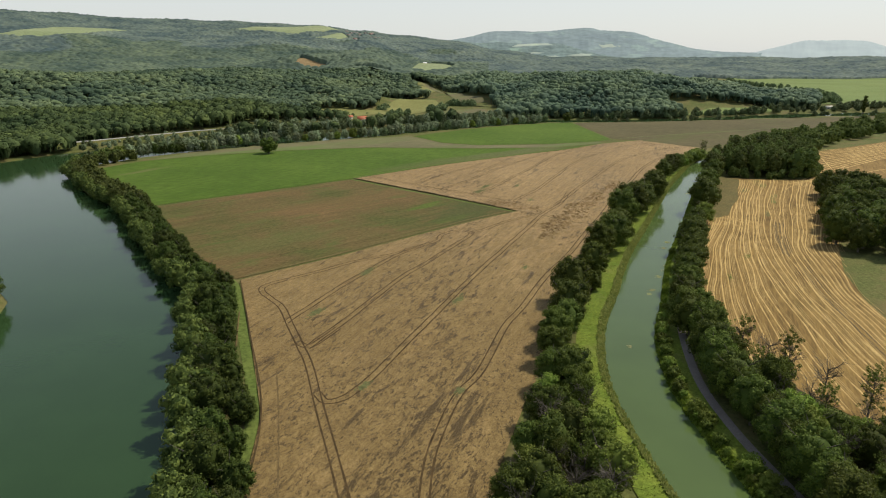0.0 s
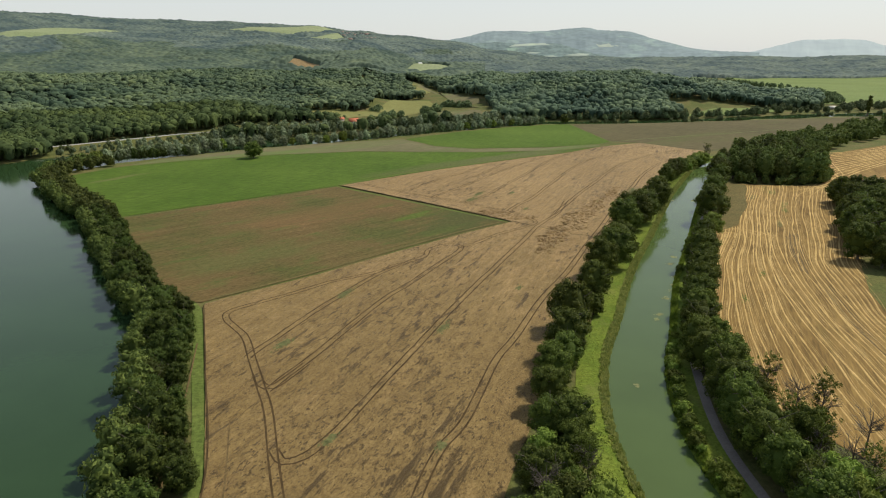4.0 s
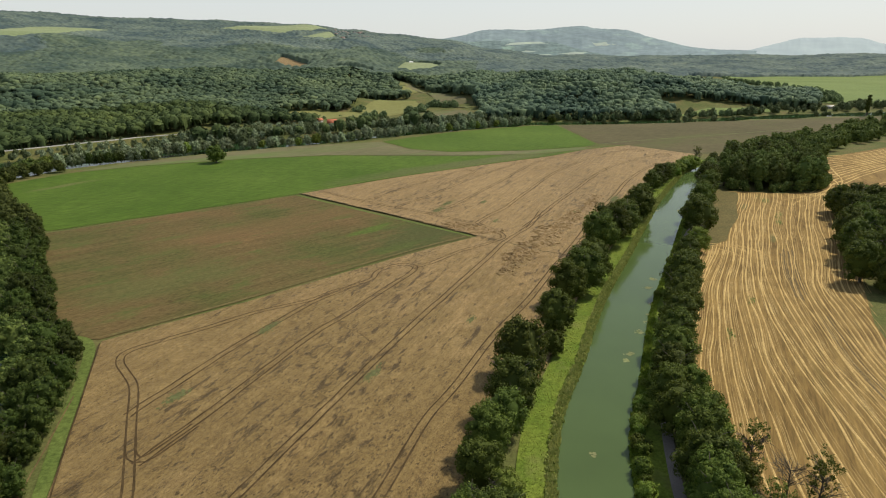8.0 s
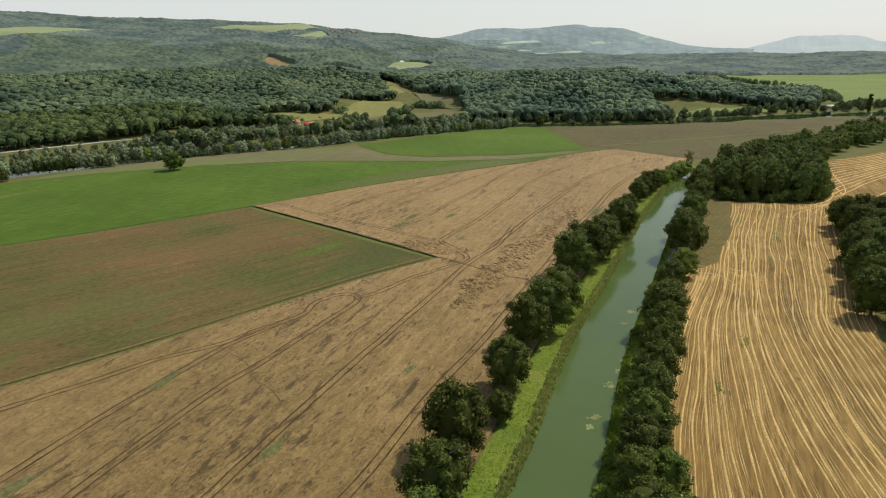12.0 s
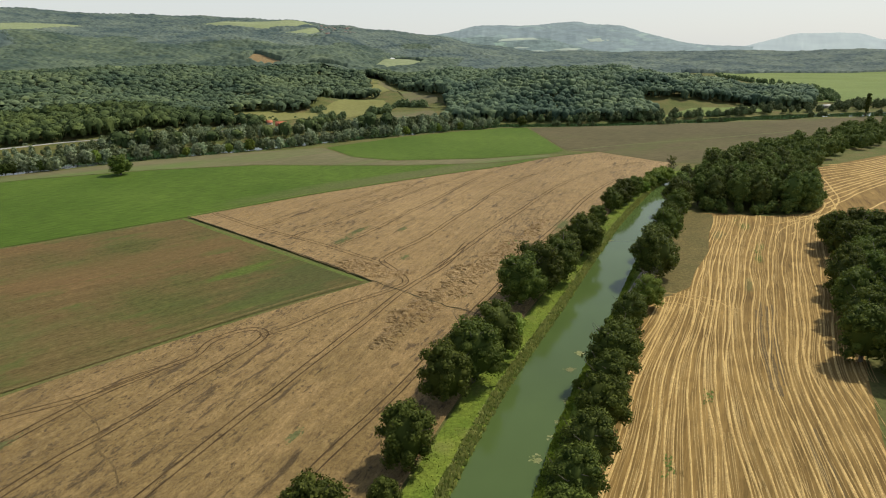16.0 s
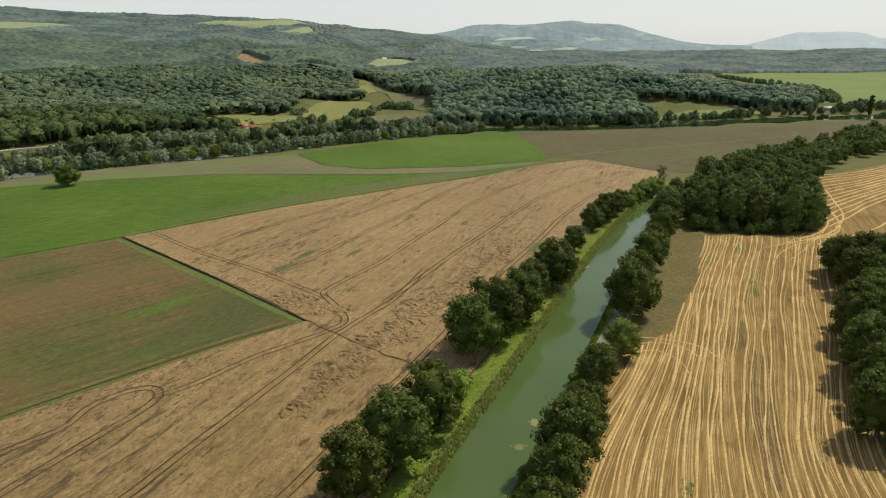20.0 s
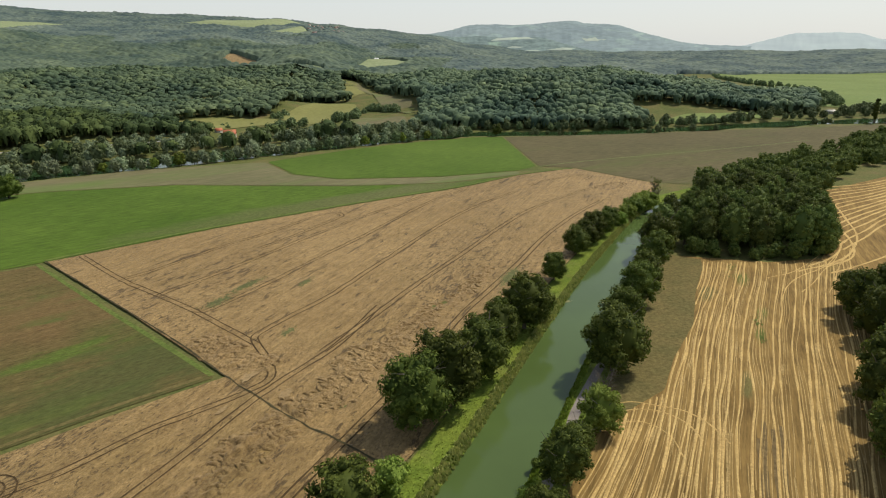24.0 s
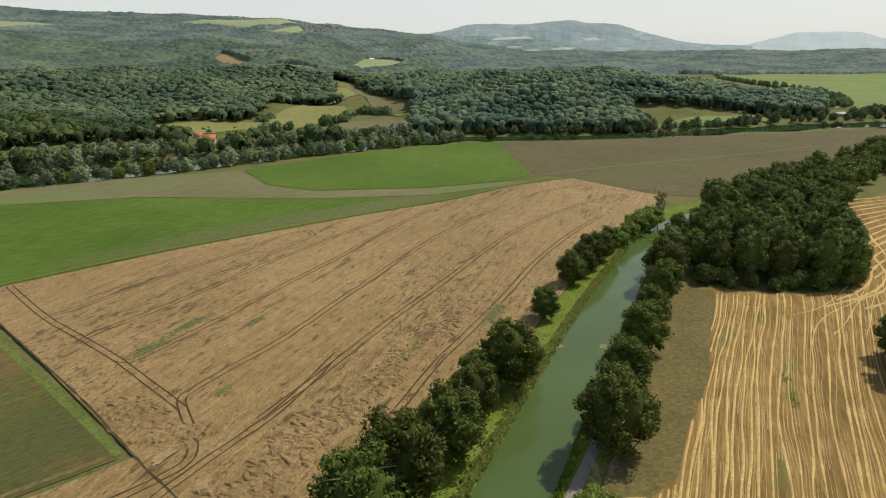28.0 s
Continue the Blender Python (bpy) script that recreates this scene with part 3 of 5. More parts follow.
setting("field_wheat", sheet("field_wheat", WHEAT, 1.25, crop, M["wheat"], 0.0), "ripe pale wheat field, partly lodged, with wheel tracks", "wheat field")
setting("field_fallow", sheet("field_fallow", FALLOW, 2.5, flat(0.12), M["weeds"]), "brown weedy fallow field with green patches", "field")
setting("field_green", sheet("field_green", GREEN, 4, flat(0.12), M["green_west"]), "even bright green crop field thinning towards the wheat", "field")
setting("field_sparse", sheet("field_sparse", GREY, 4, flat(0.12), M["grey"]), "sparse grey-green crop strip", "field")
setting("field_green_far", sheet("field_green_far", FARGREEN, 4, flat(0.12), M["green"]), "bright green crop field near the willows", "field")
setting("field_brown", sheet("field_brown", FARBROWN, 5, flat(0.12), M["brown"]), "brown bare field by the river bend", "field")
stubble = setting("field_stubble", sheet("field_stubble", STUBBLE, 2.5, flat(0.12), M["stubble"]), "harvested golden stubble field with pale straw rows", "stubble field")

# ---- trees ----
def icosphere(sub):
    bm = bmesh.new()
    bmesh.ops.create_icosphere(bm, subdivisions=sub, radius=1.0)
    v, f = np.array([p.co[:] for p in bm.verts]), np.array([[q.index for q in p.verts] for p in bm.faces])
    bm.free()
    return v, f


ICO1, ICO2 = icosphere(1), icosphere(2)  # 20 and 80 faces


def lump(rng, sub=ICO1, rough=0.28):
    """An uneven ball."""
    v, f = sub
    k = rng.normal(size=(6, 3)) * 2.2
    bumps = sum(np.sin(v @ q + rng.uniform(0, 6)) for q in k) / 6
    return v * (1 + rough * 2 * bumps + rng.uniform(-rough, rough, len(v)) * 0.5)[:, None], f


def tube(points, radii, sides=6):
    """A tapered limb along points."""
    p = np.asarray(points, float)
    d = np.gradient(p, axis=0)
    d /= np.linalg.norm(d, axis=1)[:, None]
    side = np.cross(d, (0.3, 0.9, 0.31))
    side /= np.linalg.norm(side, axis=1)[:, None]
    up = np.cross(d, side)
    t = np.linspace(0, 2 * np.pi, sides, endpoint=False)
    v = (p[:, None] + np.reshape(radii, (-1, 1, 1)) * (np.cos(t)[None, :, None] * side[:, None] + np.sin(t)[None, :, None] * up[:, None])).reshape(-1, 3)
    k, s = np.meshgrid(np.arange(len(p) - 1), np.arange(sides), indexing="ij")
    a, b = k * sides + s, k * sides + (s + 1) % sides
    return v, np.stack([a, b, b + sides, a + sides], -1).reshape(-1, 4)


def joined(pieces):
    vs, fs, n = [], [], 0
    for v, f in pieces:
        vs.append(v)
        fs.append(f + n)
        n += len(v)
    return np.concatenate(vs), np.concatenate(fs)


def leaf_cards(rng, centres, normals, size):
    """Small folded leaf sprays: two triangles each, at the centres, roughly facing along the normals."""
    n = len(centres)
    nn = normals + rng.normal(size=(n, 3)) * 0.5
    nn /= np.linalg.norm(nn, axis=1)[:, None]
    t = np.cross(nn, rng.normal(size=(n, 3)))
    t /= np.linalg.norm(t, axis=1)[:, None] + 1e-9
    b = np.cross(nn, t)
    s = (size * rng.uniform(0.6, 1.4, n))[:, None]
    w = s * rng.uniform(0.35, 0.7, n)[:, None]
    fold = nn * s * 0.25
    v = np.stack([centres - t * s, centres - b * w - fold * 0.5, centres + t * s, centres + b * w - fold * 0.5], 1).reshape(-1, 3)
    k = np.arange(n) * 4
    f = np.concatenate([np.stack([k, k + 1, k + 2], 1), np.stack([k, k + 2, k + 3], 1)])
    return v, f


def crown_shape(rng, height, radius, base, lobes, cards, size):
    """A crown of many rounded boughs piled into a dome, each one covered in leaf sprays, with dark gaps between them."""
    radius = radius * 0.86
    mid, half = base + (height - base) * 0.46, (height - base) * 0.54
    k = np.arange(lobes) + 0.5
    up = 1 - 1.72 * k / lobes + rng.uniform(-0.10, 0.10, lobes)
    up = np.clip(up, -0.8, 0.97)
    turn = k * 2.39996 + rng.uniform(-0.45, 0.45, lobes)
    flat_ = np.sqrt(1 - up**2)
    out = np.stack([np.cos(turn) * flat_, np.sin(turn) * flat_, up], 1)
    reach = rng.uniform(0.64, 0.80, lobes)
    shape = np.array([radius, radius, half])
    bough = rng.uniform(0.22, 0.36, lobes) * radius * (30 / lobes) ** 0.4
    lean = rng.uniform(-0.12, 0.12, 2) * radius
    centre = out * shape * reach[:, None] + (0, 0, mid)
    centre[:, :2] += lean * up[:, None]
    centre[:, 2] = np.minimum(centre[:, 2], height - bough * 0.8)
    v, f = ICO2
    pieces = [((v * (1 + rng.uniform(-0.08, 0.08, (len(v), 1)))) * shape * 0.70 + (0, 0, mid), f)]
    for c, r in zip(centre, bough):
        lv, lf = lump(rng, ICO1, 0.14)
        pieces.append((c + lv * r * 0.76 * (1, 1, 0.9), lf))
    share = bough**2 / (bough**2).sum()
    owner = rng.choice(lobes, int(cards * 1.7), p=share)
    d = rng.normal(size=(len(owner), 3)) + out[owner] * 0.9
    d[:, 2] += 0.25
    d /= np.linalg.norm(d, axis=1)[:, None]
    spot = centre[owner] + d * (bough[owner] * rng.uniform(0.80, 1.28, len(owner)))[:, None] * (1, 1, 0.92)
    gap = np.linalg.norm(spot[:, None] - centre[None], axis=2) / bough[None]
    gap[np.arange(len(owner)), owner] = 9
    free = np.flatnonzero(gap.min(1) > 0.80)[:cards]
    pieces.append(leaf_cards(rng, spot[free], d[free], size))
    v, f = joined(pieces)
    v[:, 2] = np.maximum(v[:, 2], 0.1)
    return v, f


def clump_shape(rng, height, radius, base, lobes, cards, size):
    """Sparse foliage in separate clumps, with the branches seen between them."""
    cs, ns = [], []
    for k in range(lobes):
        z = base + (height - base) * rng.uniform(0.1, 1.0)
        t, d = k * 2.4, radius * rng.uniform(0.2, 0.9)
        c, r = np.array([math.cos(t) * d, math.sin(t) * d, z]), radius * rng.uniform(0.12, 0.24)
        n = rng.normal(size=(cards // lobes, 3))
        n /= np.linalg.norm(n, axis=1)[:, None]
        cs.append(c + n * r * rng.uniform(0.4, 1.0, (len(n), 1)))
        ns.append(n)
    return leaf_cards(rng, np.concatenate(cs), np.concatenate(ns), size)


def limbs(rng, height, radius, count, thick, twigs=0):
    pieces = [tube([(0, 0, -0.4), (0.05, 0, height * 0.2), (0.12, 0.08, height * 0.45), (0.05, 0.15, height * 0.82)], [thick, thick * 0.75, thick * 0.5, thick * 0.12], 7)]
    for k in range(count):
        z, t = height * rng.uniform(0.25, 0.65), rng.uniform(0, 6.28) + k * 2.4
        reach = radius * rng.uniform(0.5, 0.95)
        end = np.array([math.cos(t) * reach, math.sin(t) * reach, min(height * 0.97, z + reach * rng.uniform(0.6, 1.3))])
        a = np.array([0.08, 0.05, z])
        m = (a + end) / 2 + rng.normal(size=3) * reach * 0.1
        pieces.append(tube([a, m, end], [thick * 0.38, thick * 0.22, thick * 0.06], 5))
        for _ in range(twigs):
            s = a + (end - a) * rng.uniform(0.35, 1.0)
            e = s + np.array([math.cos(t), math.sin(t), 0.9]) * reach * 0.3 + rng.normal(size=3) * reach * 0.25
            pieces.append(tube([s, (s + e) / 2 + rng.normal(size=3) * 0.1, e], [thick * 0.17, thick * 0.12, thick * 0.06], 3))
    return joined(pieces)


TREES = {}


def tree_kind(key, seed, height, radius, base, lobes, cards, size, leaf, bare=0):
    """Meshes of one kind of tree, one metre of scale to a metre."""
    rng = np.random.default_rng(seed)
    v, f = limbs(rng, height, radius, 20 if bare else 6, (0.019 if bare else 0.032) * height, 10 if bare else 0)
    trunk = mesh_of("trunk", v, f, M["bark"], True)
    crown = mesh_of("crown", *(clump_shape if bare else crown_shape)(rng, height, radius, base, lobes, cards, size), M[leaf]) if cards else None
    TREES[key] = (trunk, crown, height, radius)


for n in range(5):
    tree_kind(f"dark{n}", 10 + n, 12, 5.4, 0.3, 34, 3000, 0.245, "leaf_dark")
for n in range(4):
    tree_kind(f"mid{n}", 20 + n, 12, 5.2, 0.2, 34, 3000, 0.245, "leaf_mid")
for n in range(3):
    tree_kind(f"tall{n}", 30 + n, 20, 6.4, 0.8, 38, 1700, 0.42, "leaf_grove")
for n in range(3):
    tree_kind(f"copse{n}", 35 + n, 16, 6.6, 0.4, 34, 1700, 0.38, "leaf_dark")
for n in range(3):
    tree_kind(f"shore{n}", 45 + n, 12, 5.4, 0.2, 32, 2000, 0.28, "leaf_shore")
for n in range(2):
    tree_kind(f"shoredark{n}", 55 + n, 12, 5.4, 0.2, 32, 2000, 0.28, "leaf_shore")
for n in range(3):
    tree_kind(f"lime{n}", 40 + n, 9, 4.0, 0.2, 26, 1900, 0.24, "leaf_lime")
for n in range(3):
    tree_kind(f"bush{n}", 50 + n, 3.2, 2.4, 0.0, 14, 700, 0.2, "leaf_lime" if n else "leaf_mid")
for n in range(3):
    tree_kind(f"silver{n}", 60 + n, 11, 4.6, 0.2, 16, 420, 0.6, "leaf_silver")
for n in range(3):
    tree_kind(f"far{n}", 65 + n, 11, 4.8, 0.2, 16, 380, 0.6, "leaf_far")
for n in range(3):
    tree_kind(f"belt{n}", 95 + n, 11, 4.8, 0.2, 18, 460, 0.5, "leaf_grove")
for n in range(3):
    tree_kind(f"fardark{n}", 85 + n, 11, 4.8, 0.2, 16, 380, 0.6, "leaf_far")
for n in range(3):
    tree_kind(f"bare{n}", 70 + n, 10, 3.2, 3, 6, 0, 0.4, "leaf_dry", bare=1)
for n in range(3):
    tree_kind(f"thin{n}", 75 + n, 11, 2.6, 1.0, 90, 2300, 0.15, "leaf_mid", bare=1)
tree_kind("poplar", 80, 22, 2.9, 0.6, 16, 900, 0.55, "leaf_dark")

TREE_WORDS = {
    "dark": ("dark green broadleaf tree with a dense rounded crown", "tree"),
    "mid": ("mid-green broadleaf tree with a full lumpy crown", "tree"),
    "tall": ("tall dark broadleaf tree of a dense grove", "tree"),
    "lime": ("young yellow-green tree with a bushy crown", "tree"),
    "bush": ("low leafy green bush on the bank", "bush"),
    "copse": ("dark broadleaf tree of the grove beside stubble", "tree"),
    "shore": ("dark green tree leaning over the river bank", "tree"),
    "shoredark": ("dark green tree rooted in the river bank", "tree"),
    "far": ("broadleaf tree in the valley meadows", "tree"),
    "fardark": ("dark broadleaf tree in the valley", "tree"),
    "silver": ("silvery willow in the row along the river", "willow"),
    "bare": ("leafless grey-brown dead tree with fine branches", "dead tree"),
    "thin": ("sparse half-bare tree with thin foliage", "tree"),
    "poplar": ("tall slim dark poplar standing alone", "poplar"),
}
tree_rng = np.random.default_rng(5)


def plant(key, x, y, height, z=0.0, wide=1.0, group=""):
    """A tree of that kind and height with its foot at the place."""
    kind = key.rstrip("0123456789")
    if kind == key and key != "poplar":
        many = [k for k in TREES if k.rstrip("0123456789") == kind]
        key = many[int(tree_rng.integers(len(many)))]
    trunk, crown, tall, _ = TREES[key]
    words, category = TREE_WORDS[kind]
    ob = tagged(new({"bush": "bush", "silver": "willow", "bare": "dead_tree"}.get(kind, "tree")), words, category, group)
    s = height / tall
    ob.matrix_basis = pose(x, y, z, 0, 0, float(tree_rng.uniform(0, 360))) @ Matrix.Diagonal((s * wide, s * wide, s, 1))
    part("trunk", trunk, ob)
    if crown:
        part("crown", crown, ob)
    return ob


def scatter(poly, gap, rng, tries=30000):
    """Places inside a polygon, no two nearer than the gap."""
    p = np.asarray(poly, float)
    lo, hi = p.min(0), p.max(0)
    out = []
    for q in rng.uniform(lo, hi, (tries // 10, 2)):
        if inside(q[0], q[1], p) and all((q[0] - o[0]) ** 2 + (q[1] - o[1]) ** 2 > gap * gap for o in out):
            out.append(q)
    return out


def row_of(line, gap, rng, jitter):
    line = curve_through(line, 0.5)
    run = np.r_[0, np.cumsum(np.hypot(*np.diff(line, axis=0).T))]
    s = 0.0
    while s < run[-1]:
        yield np.array([np.interp(s, run, line[:, 0]), np.interp(s, run, line[:, 1])]) + rng.normal(size=2) * jitter
        s += gap * rng.uniform(0.7, 1.35)


def crowd(name, key, spots, words, category):
    """Many far trees of one kind, joined."""
    kinds = [k for k in TREES if k.rstrip("0123456789") == key]
    vs, fs, n = [], [], 0
    for px, py, h in spots:
        _, crown, tall, _ = TREES[kinds[int(tree_rng.integers(len(kinds)))]]
        v = np.empty(len(crown.vertices) * 3, np.float32)
        crown.vertices.foreach_get("co", v)
        f = np.empty(len(crown.loops), np.int32)
        crown.loops.foreach_get("vertex_index", f)
        t = tree_rng.uniform(0, 6.28)
        c, s, k = math.cos(t), math.sin(t), h / tall
        v = v.reshape(-1, 3) @ np.array([[c, s, 0], [-s, c, 0], [0, 0, 1]]) * k + (px, py, -0.5)
        vs.append(v)
        fs.append(f.reshape(-1, 3) + n)
        n += len(v)
    me = mesh_of(name, np.concatenate(vs), np.concatenate(fs), TREES[kinds[0]][1].materials[0])
    return tagged(new(name, me), words, category, kind="stuff")


# the row between wheat and canal: kind, x, y, height
WEST_ROW = """dark 88.5 304 16.5|dark 95 313 17.5|dark 104 325 15.5|dark 110 340 13|dark 112 349 11|mid 119 354 16.5|mid 125 362 9|dark 135 394 10|dark 149 424 11.5|dark 155 433 11|dark 160 441 12.5|dark 166 450 11|dark 172 460 10|bush 179 468 5|bush 186 480 6|bush 192 489 6.5|bush 198 496 7|bush 203 502 7
mid 64 247 14|dark 71 256 15.5|mid 78 270 14.5|bush 84 284 5|mid 56 224 13|mid 53 210 7|mid 43 199 15|dark 39 181 13.5|dark 36 172 11|mid 32 165 11|mid 30 155 10.5|lime 34 150 7"""
for text in WEST_ROW.replace("\n", "|").split("|"):
    k, px, py, h = text.split()
    plant(k, float(px), float(py), float(h) * 1.12, wide=1.08, group="trees between wheat and canal")
thicket = np.random.default_rng(21)
for k, (px, py) in enumerate(scatter([(8, 78), (15, 108), (24, 136), (30, 148), (33, 132), (32, 108), (33, 78)], 4.9, thicket)):
    plant(("dark", "mid", "dark", "thin", "bare", "lime", "dark")[k % 7], px, py, thicket.uniform(8.5, 13), group="thicket beside the canal")

# the row between canal and stubble
EAST_ROW = """tall 195 450 17|tall 188 436 17|dark 181 421 16.5|dark 173 403 14.5|dark 166 388 12|dark 158 371 14|dark 148 353 12.5|dark 138 328 17.5|dark 143 340 12|bare 131 311 9|lime 128 301 10|dark 121 292 8|dark 117 284 11|mid 111 268 11|dark 105 256 14.5|dark 101 246 12|mid 97 234 13|dark 91 221 12|dark 86 210 12|mid 82 200 12|dark 79 192 11
mid 80 183 10|mid 75 182 11|mid 73 172 12|thin 79 171 10|thin 82 158 11|bare 85 150 10|thin 88 146 12|bare 92 136 11|thin 97 127 12|bare 101 121 10|thin 106 114 12.5|bare 111 104 11|thin 114 96 12"""
for text in EAST_ROW.replace("\n", "|").split("|"):
    k, px, py, h = text.split()
    plant(k, float(px), float(py), float(h) * 1.12, wide=1.0 if k in ("thin", "bare") else 1.08, group="trees between canal and stubble")
for k, (px, py) in enumerate(scatter([(70, 80), (68.5, 110), (68, 130), (69, 150), (75, 166), (80, 160), (77, 145), (84, 126), (98, 110), (108, 80)], 4.7, thicket)):
    plant(("dark", "lime", "bare", "thin", "mid", "dark", "bare", "thin")[k % 8], px, py, thicket.uniform(8, 12.5), group="overgrown copse beside the path")
for px, py in row_of([(70.8, 84), (70.0, 108), (69.2, 128), (70.6, 148), (76.5, 170)], 5.0, thicket, 0.5):
    plant(("dark", "mid")[int(thicket.integers(2))], px, py, thicket.uniform(11.5, 14.5), group="overgrown copse beside the path")
for px, py, h in ((60.5, 153, 3), (59.5, 147, 3.2), (58.5, 140, 3), (59, 130, 3.6), (60, 126, 3), (62, 108, 4), (62.5, 103, 3.5), (63, 98, 3.5), (62, 160, 3), (64, 168, 3), (66.5, 176, 3), (69, 184, 2.6), (96, 253, 2.4), (109, 281, 2.2), (113, 290, 2)):
    plant("bush", px, py, h, -0.6, group="bushes on the canal bank")

for px, py in row_of([(62, 84), (61, 104), (59.2, 125), (60, 142), (62.4, 160), (67, 178), (73, 194)], 4.4, thicket, 0.4):
    plant("bush", px, py, thicket.uniform(1.4, 2.6), -0.4, group="bushes on the canal bank")

# grove at the canal's far end, and the grove right of the stubble
grove = np.random.default_rng(31)
for px, py in scatter([(192, 426), (207, 421), (225, 418), (245, 421), (258, 440), (272, 478), (284, 500), (262, 510), (240, 505), (222, 486), (206, 460)], 8.0, grove):
    plant("tall", px, py, grove.uniform(17, 22), group="grove at the canal bend")
under = [(*q, grove.uniform(4, 8)) for q in row_of([(196, 426), (207, 420), (225, 416), (246, 420), (262, 438), (274, 470)], 4.0, grove, 1.6)]
crowd("underwood", "belt", under, "leafy underwood along the grove's edge", "undergrowth")
for px, py in scatter([(222, 366), (201, 322), (185, 292), (172, 268), (164, 256), (190, 246), (222, 290), (250, 335), (242, 372)], 8.0, grove):
    plant("copse", px, py, grove.uniform(14, 18.5), group="grove beside the stubble")
far = [(*q, grove.uniform(11, 16)) for q in scatter([(240, 530), (262, 552), (330, 607), (420, 682), (560, 792), (590, 770), (450, 660), (340, 560), (290, 508)], 10, grove, 26000)]
crowd("trees_far_canal", "belt", far, "dark tree belt along the far canal reach", "tree belt")

# the strip along the river
bank = np.random.default_rng(41)
STRIP = [(-37, 80), (-45, 112), (-57, 148), (-70, 184), (-83, 215), (-98, 230), (-117, 260), (-140, 295), (-168, 337), (-210, 384), (-250, 437), (-262, 470), (-248, 505)]
strip_far = []
for gap, shift in ((7.6, 3.5), (10.5, -2.2)):
    for px, py in row_of(sideways(np.array(STRIP, float), -shift), gap, bank, 0.9):
        if py > 330:
            strip_far.append((px, py, bank.uniform(8, 12)))
            continue
        plant(("shoredark", "shore", "shore", "shoredark")[int(bank.integers(4))], px, py, bank.uniform(8.5, 13.0) * (0.8 if shift < 0 else 1), -0.6, group="trees along the river bank")
crowd("trees_bank_far", "belt", strip_far, "tree belt along the far bend of the river bank", "tree belt")
leaning = [(*q, bank.uniform(7, 12)) for q in row_of(sideways(np.array(STRIP, float), -8.0), 7.0, bank, 1.2)]
crowd("trees_over_water", "belt", leaning, "dark trees overhanging the river water", "trees")
for px, py, h in ((-147, 188, 10), (-153, 200, 11), (-163, 211, 12), (-150, 176, 10), (-176, 222, 12), (-205, 240, 12)):
    plant("shore", px, py, h, group="trees on the far river bank")

# willows along the upper river, trees round the house and across the valley
OPEN_BANK = [(-345, 575), (-322, 616), (-303, 646), (-281, 664), (-246, 690), (-212, 672), (-216, 634), (-262, 600), (-318, 552)]
ROAD = [(-400, 500), (-360, 560), (-325, 600), (-301, 628), (-281, 650), (-258, 676), (-200, 712), (-130, 752)]
WILLOWS = [(-262, 512), (-225, 552), (-163, 600), (-134, 612), (-82, 642), (-42, 672), (2, 708), (60, 748), (132, 790)]
for px, py in row_of(WILLOWS, 8.5, bank, 1.2):
    plant(("silver", "silver", "far", "silver", "lime")[int(bank.integers(5))], px, py, bank.uniform(7.5, 11.5), -0.3, group="willows along the river")
behind = [(*q, bank.uniform(9, 14)) for s in (-9, -58) for q in row_of(sideways(np.array(WILLOWS[1:], float), s), 8.5, bank, 2.5) if s > -50 or (not -150 < q[0] < -40 and q[0] > -200)]
behind = [(a, b, h * (0.75 if -150 < a < -60 else 1)) for a, b, h in behind]
THICK = [(-262, 606), (-190, 652), (-120, 697), (-60, 737), (0, 782), (60, 815), (75, 838), (20, 830), (-50, 795), (-78, 768), (-112, 764), (-150, 772), (-205, 742), (-250, 690)]
behind += [(*q, bank.uniform(7.5, 11.5)) for q in scatter(THICK, 7.6, bank, 40000) if to_line(q[0], q[1], ROAD)[0] > 6 and q[0] > -232]
behind = [q for q in behind if not (-110 < q[0] < -80 and q[1] > 742)]
behind += [(*q, bank.uniform(8.5, 12)) for q in row_of([(-278, 497), (-262, 514), (-225, 552), (-185, 585)], 5.5, bank, 1.5)]
behind += [(*q, bank.uniform(8.5, 11)) for q in row_of([(-262, 508), (-250, 526), (-228, 541), (-200, 560)], 6.5, bank, 1.2)]
behind += [(*q, bank.uniform(3.5, 6.5)) for q in scatter(OPEN_BANK, 7.0, bank, 40000) if to_line(q[0], q[1], ROAD)[0] > 5]
for q in row_of([(-266, 502), (-252, 524), (-230, 539), (-205, 556)], 5.0, bank, 0.8):
    plant(("shore", "silver", "shoredark")[int(bank.integers(3))], q[0], q[1], bank.uniform(8.5, 10.5), -0.4, group="trees on the bend of the river bank")
crowd("willows_behind", "silver", behind[::2], "silvery willows on both banks of the river", "willows")
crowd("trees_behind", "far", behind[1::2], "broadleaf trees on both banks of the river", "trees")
plant("dark", -147, 536, 14.5, wide=1.3)
plant("dark", 152, 786, 12, wide=1.1)
plant("thin", 209, 509, 14)
plant("poplar", 559, 857, 30)
far = [(*q, bank.uniform(7, 13)) for q in row_of([(150, 836), (240, 830), (310, 846), (400, 876), (480, 905), (600, 930)], 7, bank, 5)]
far += [(*q, bank.uniform(2, 9)) for q in row_of([(160, 790), (230, 784), (310, 801), (400, 828), (500, 855), (640, 880)], 6, bank, 3.0) if value_noise(q[0], q[1], 28, 44) > 0.52]
far += [(*q, bank.uniform(8, 14)) for q in row_of([(470, 930), (560, 950), (700, 985), (850, 1010)], 6, bank, 12)]
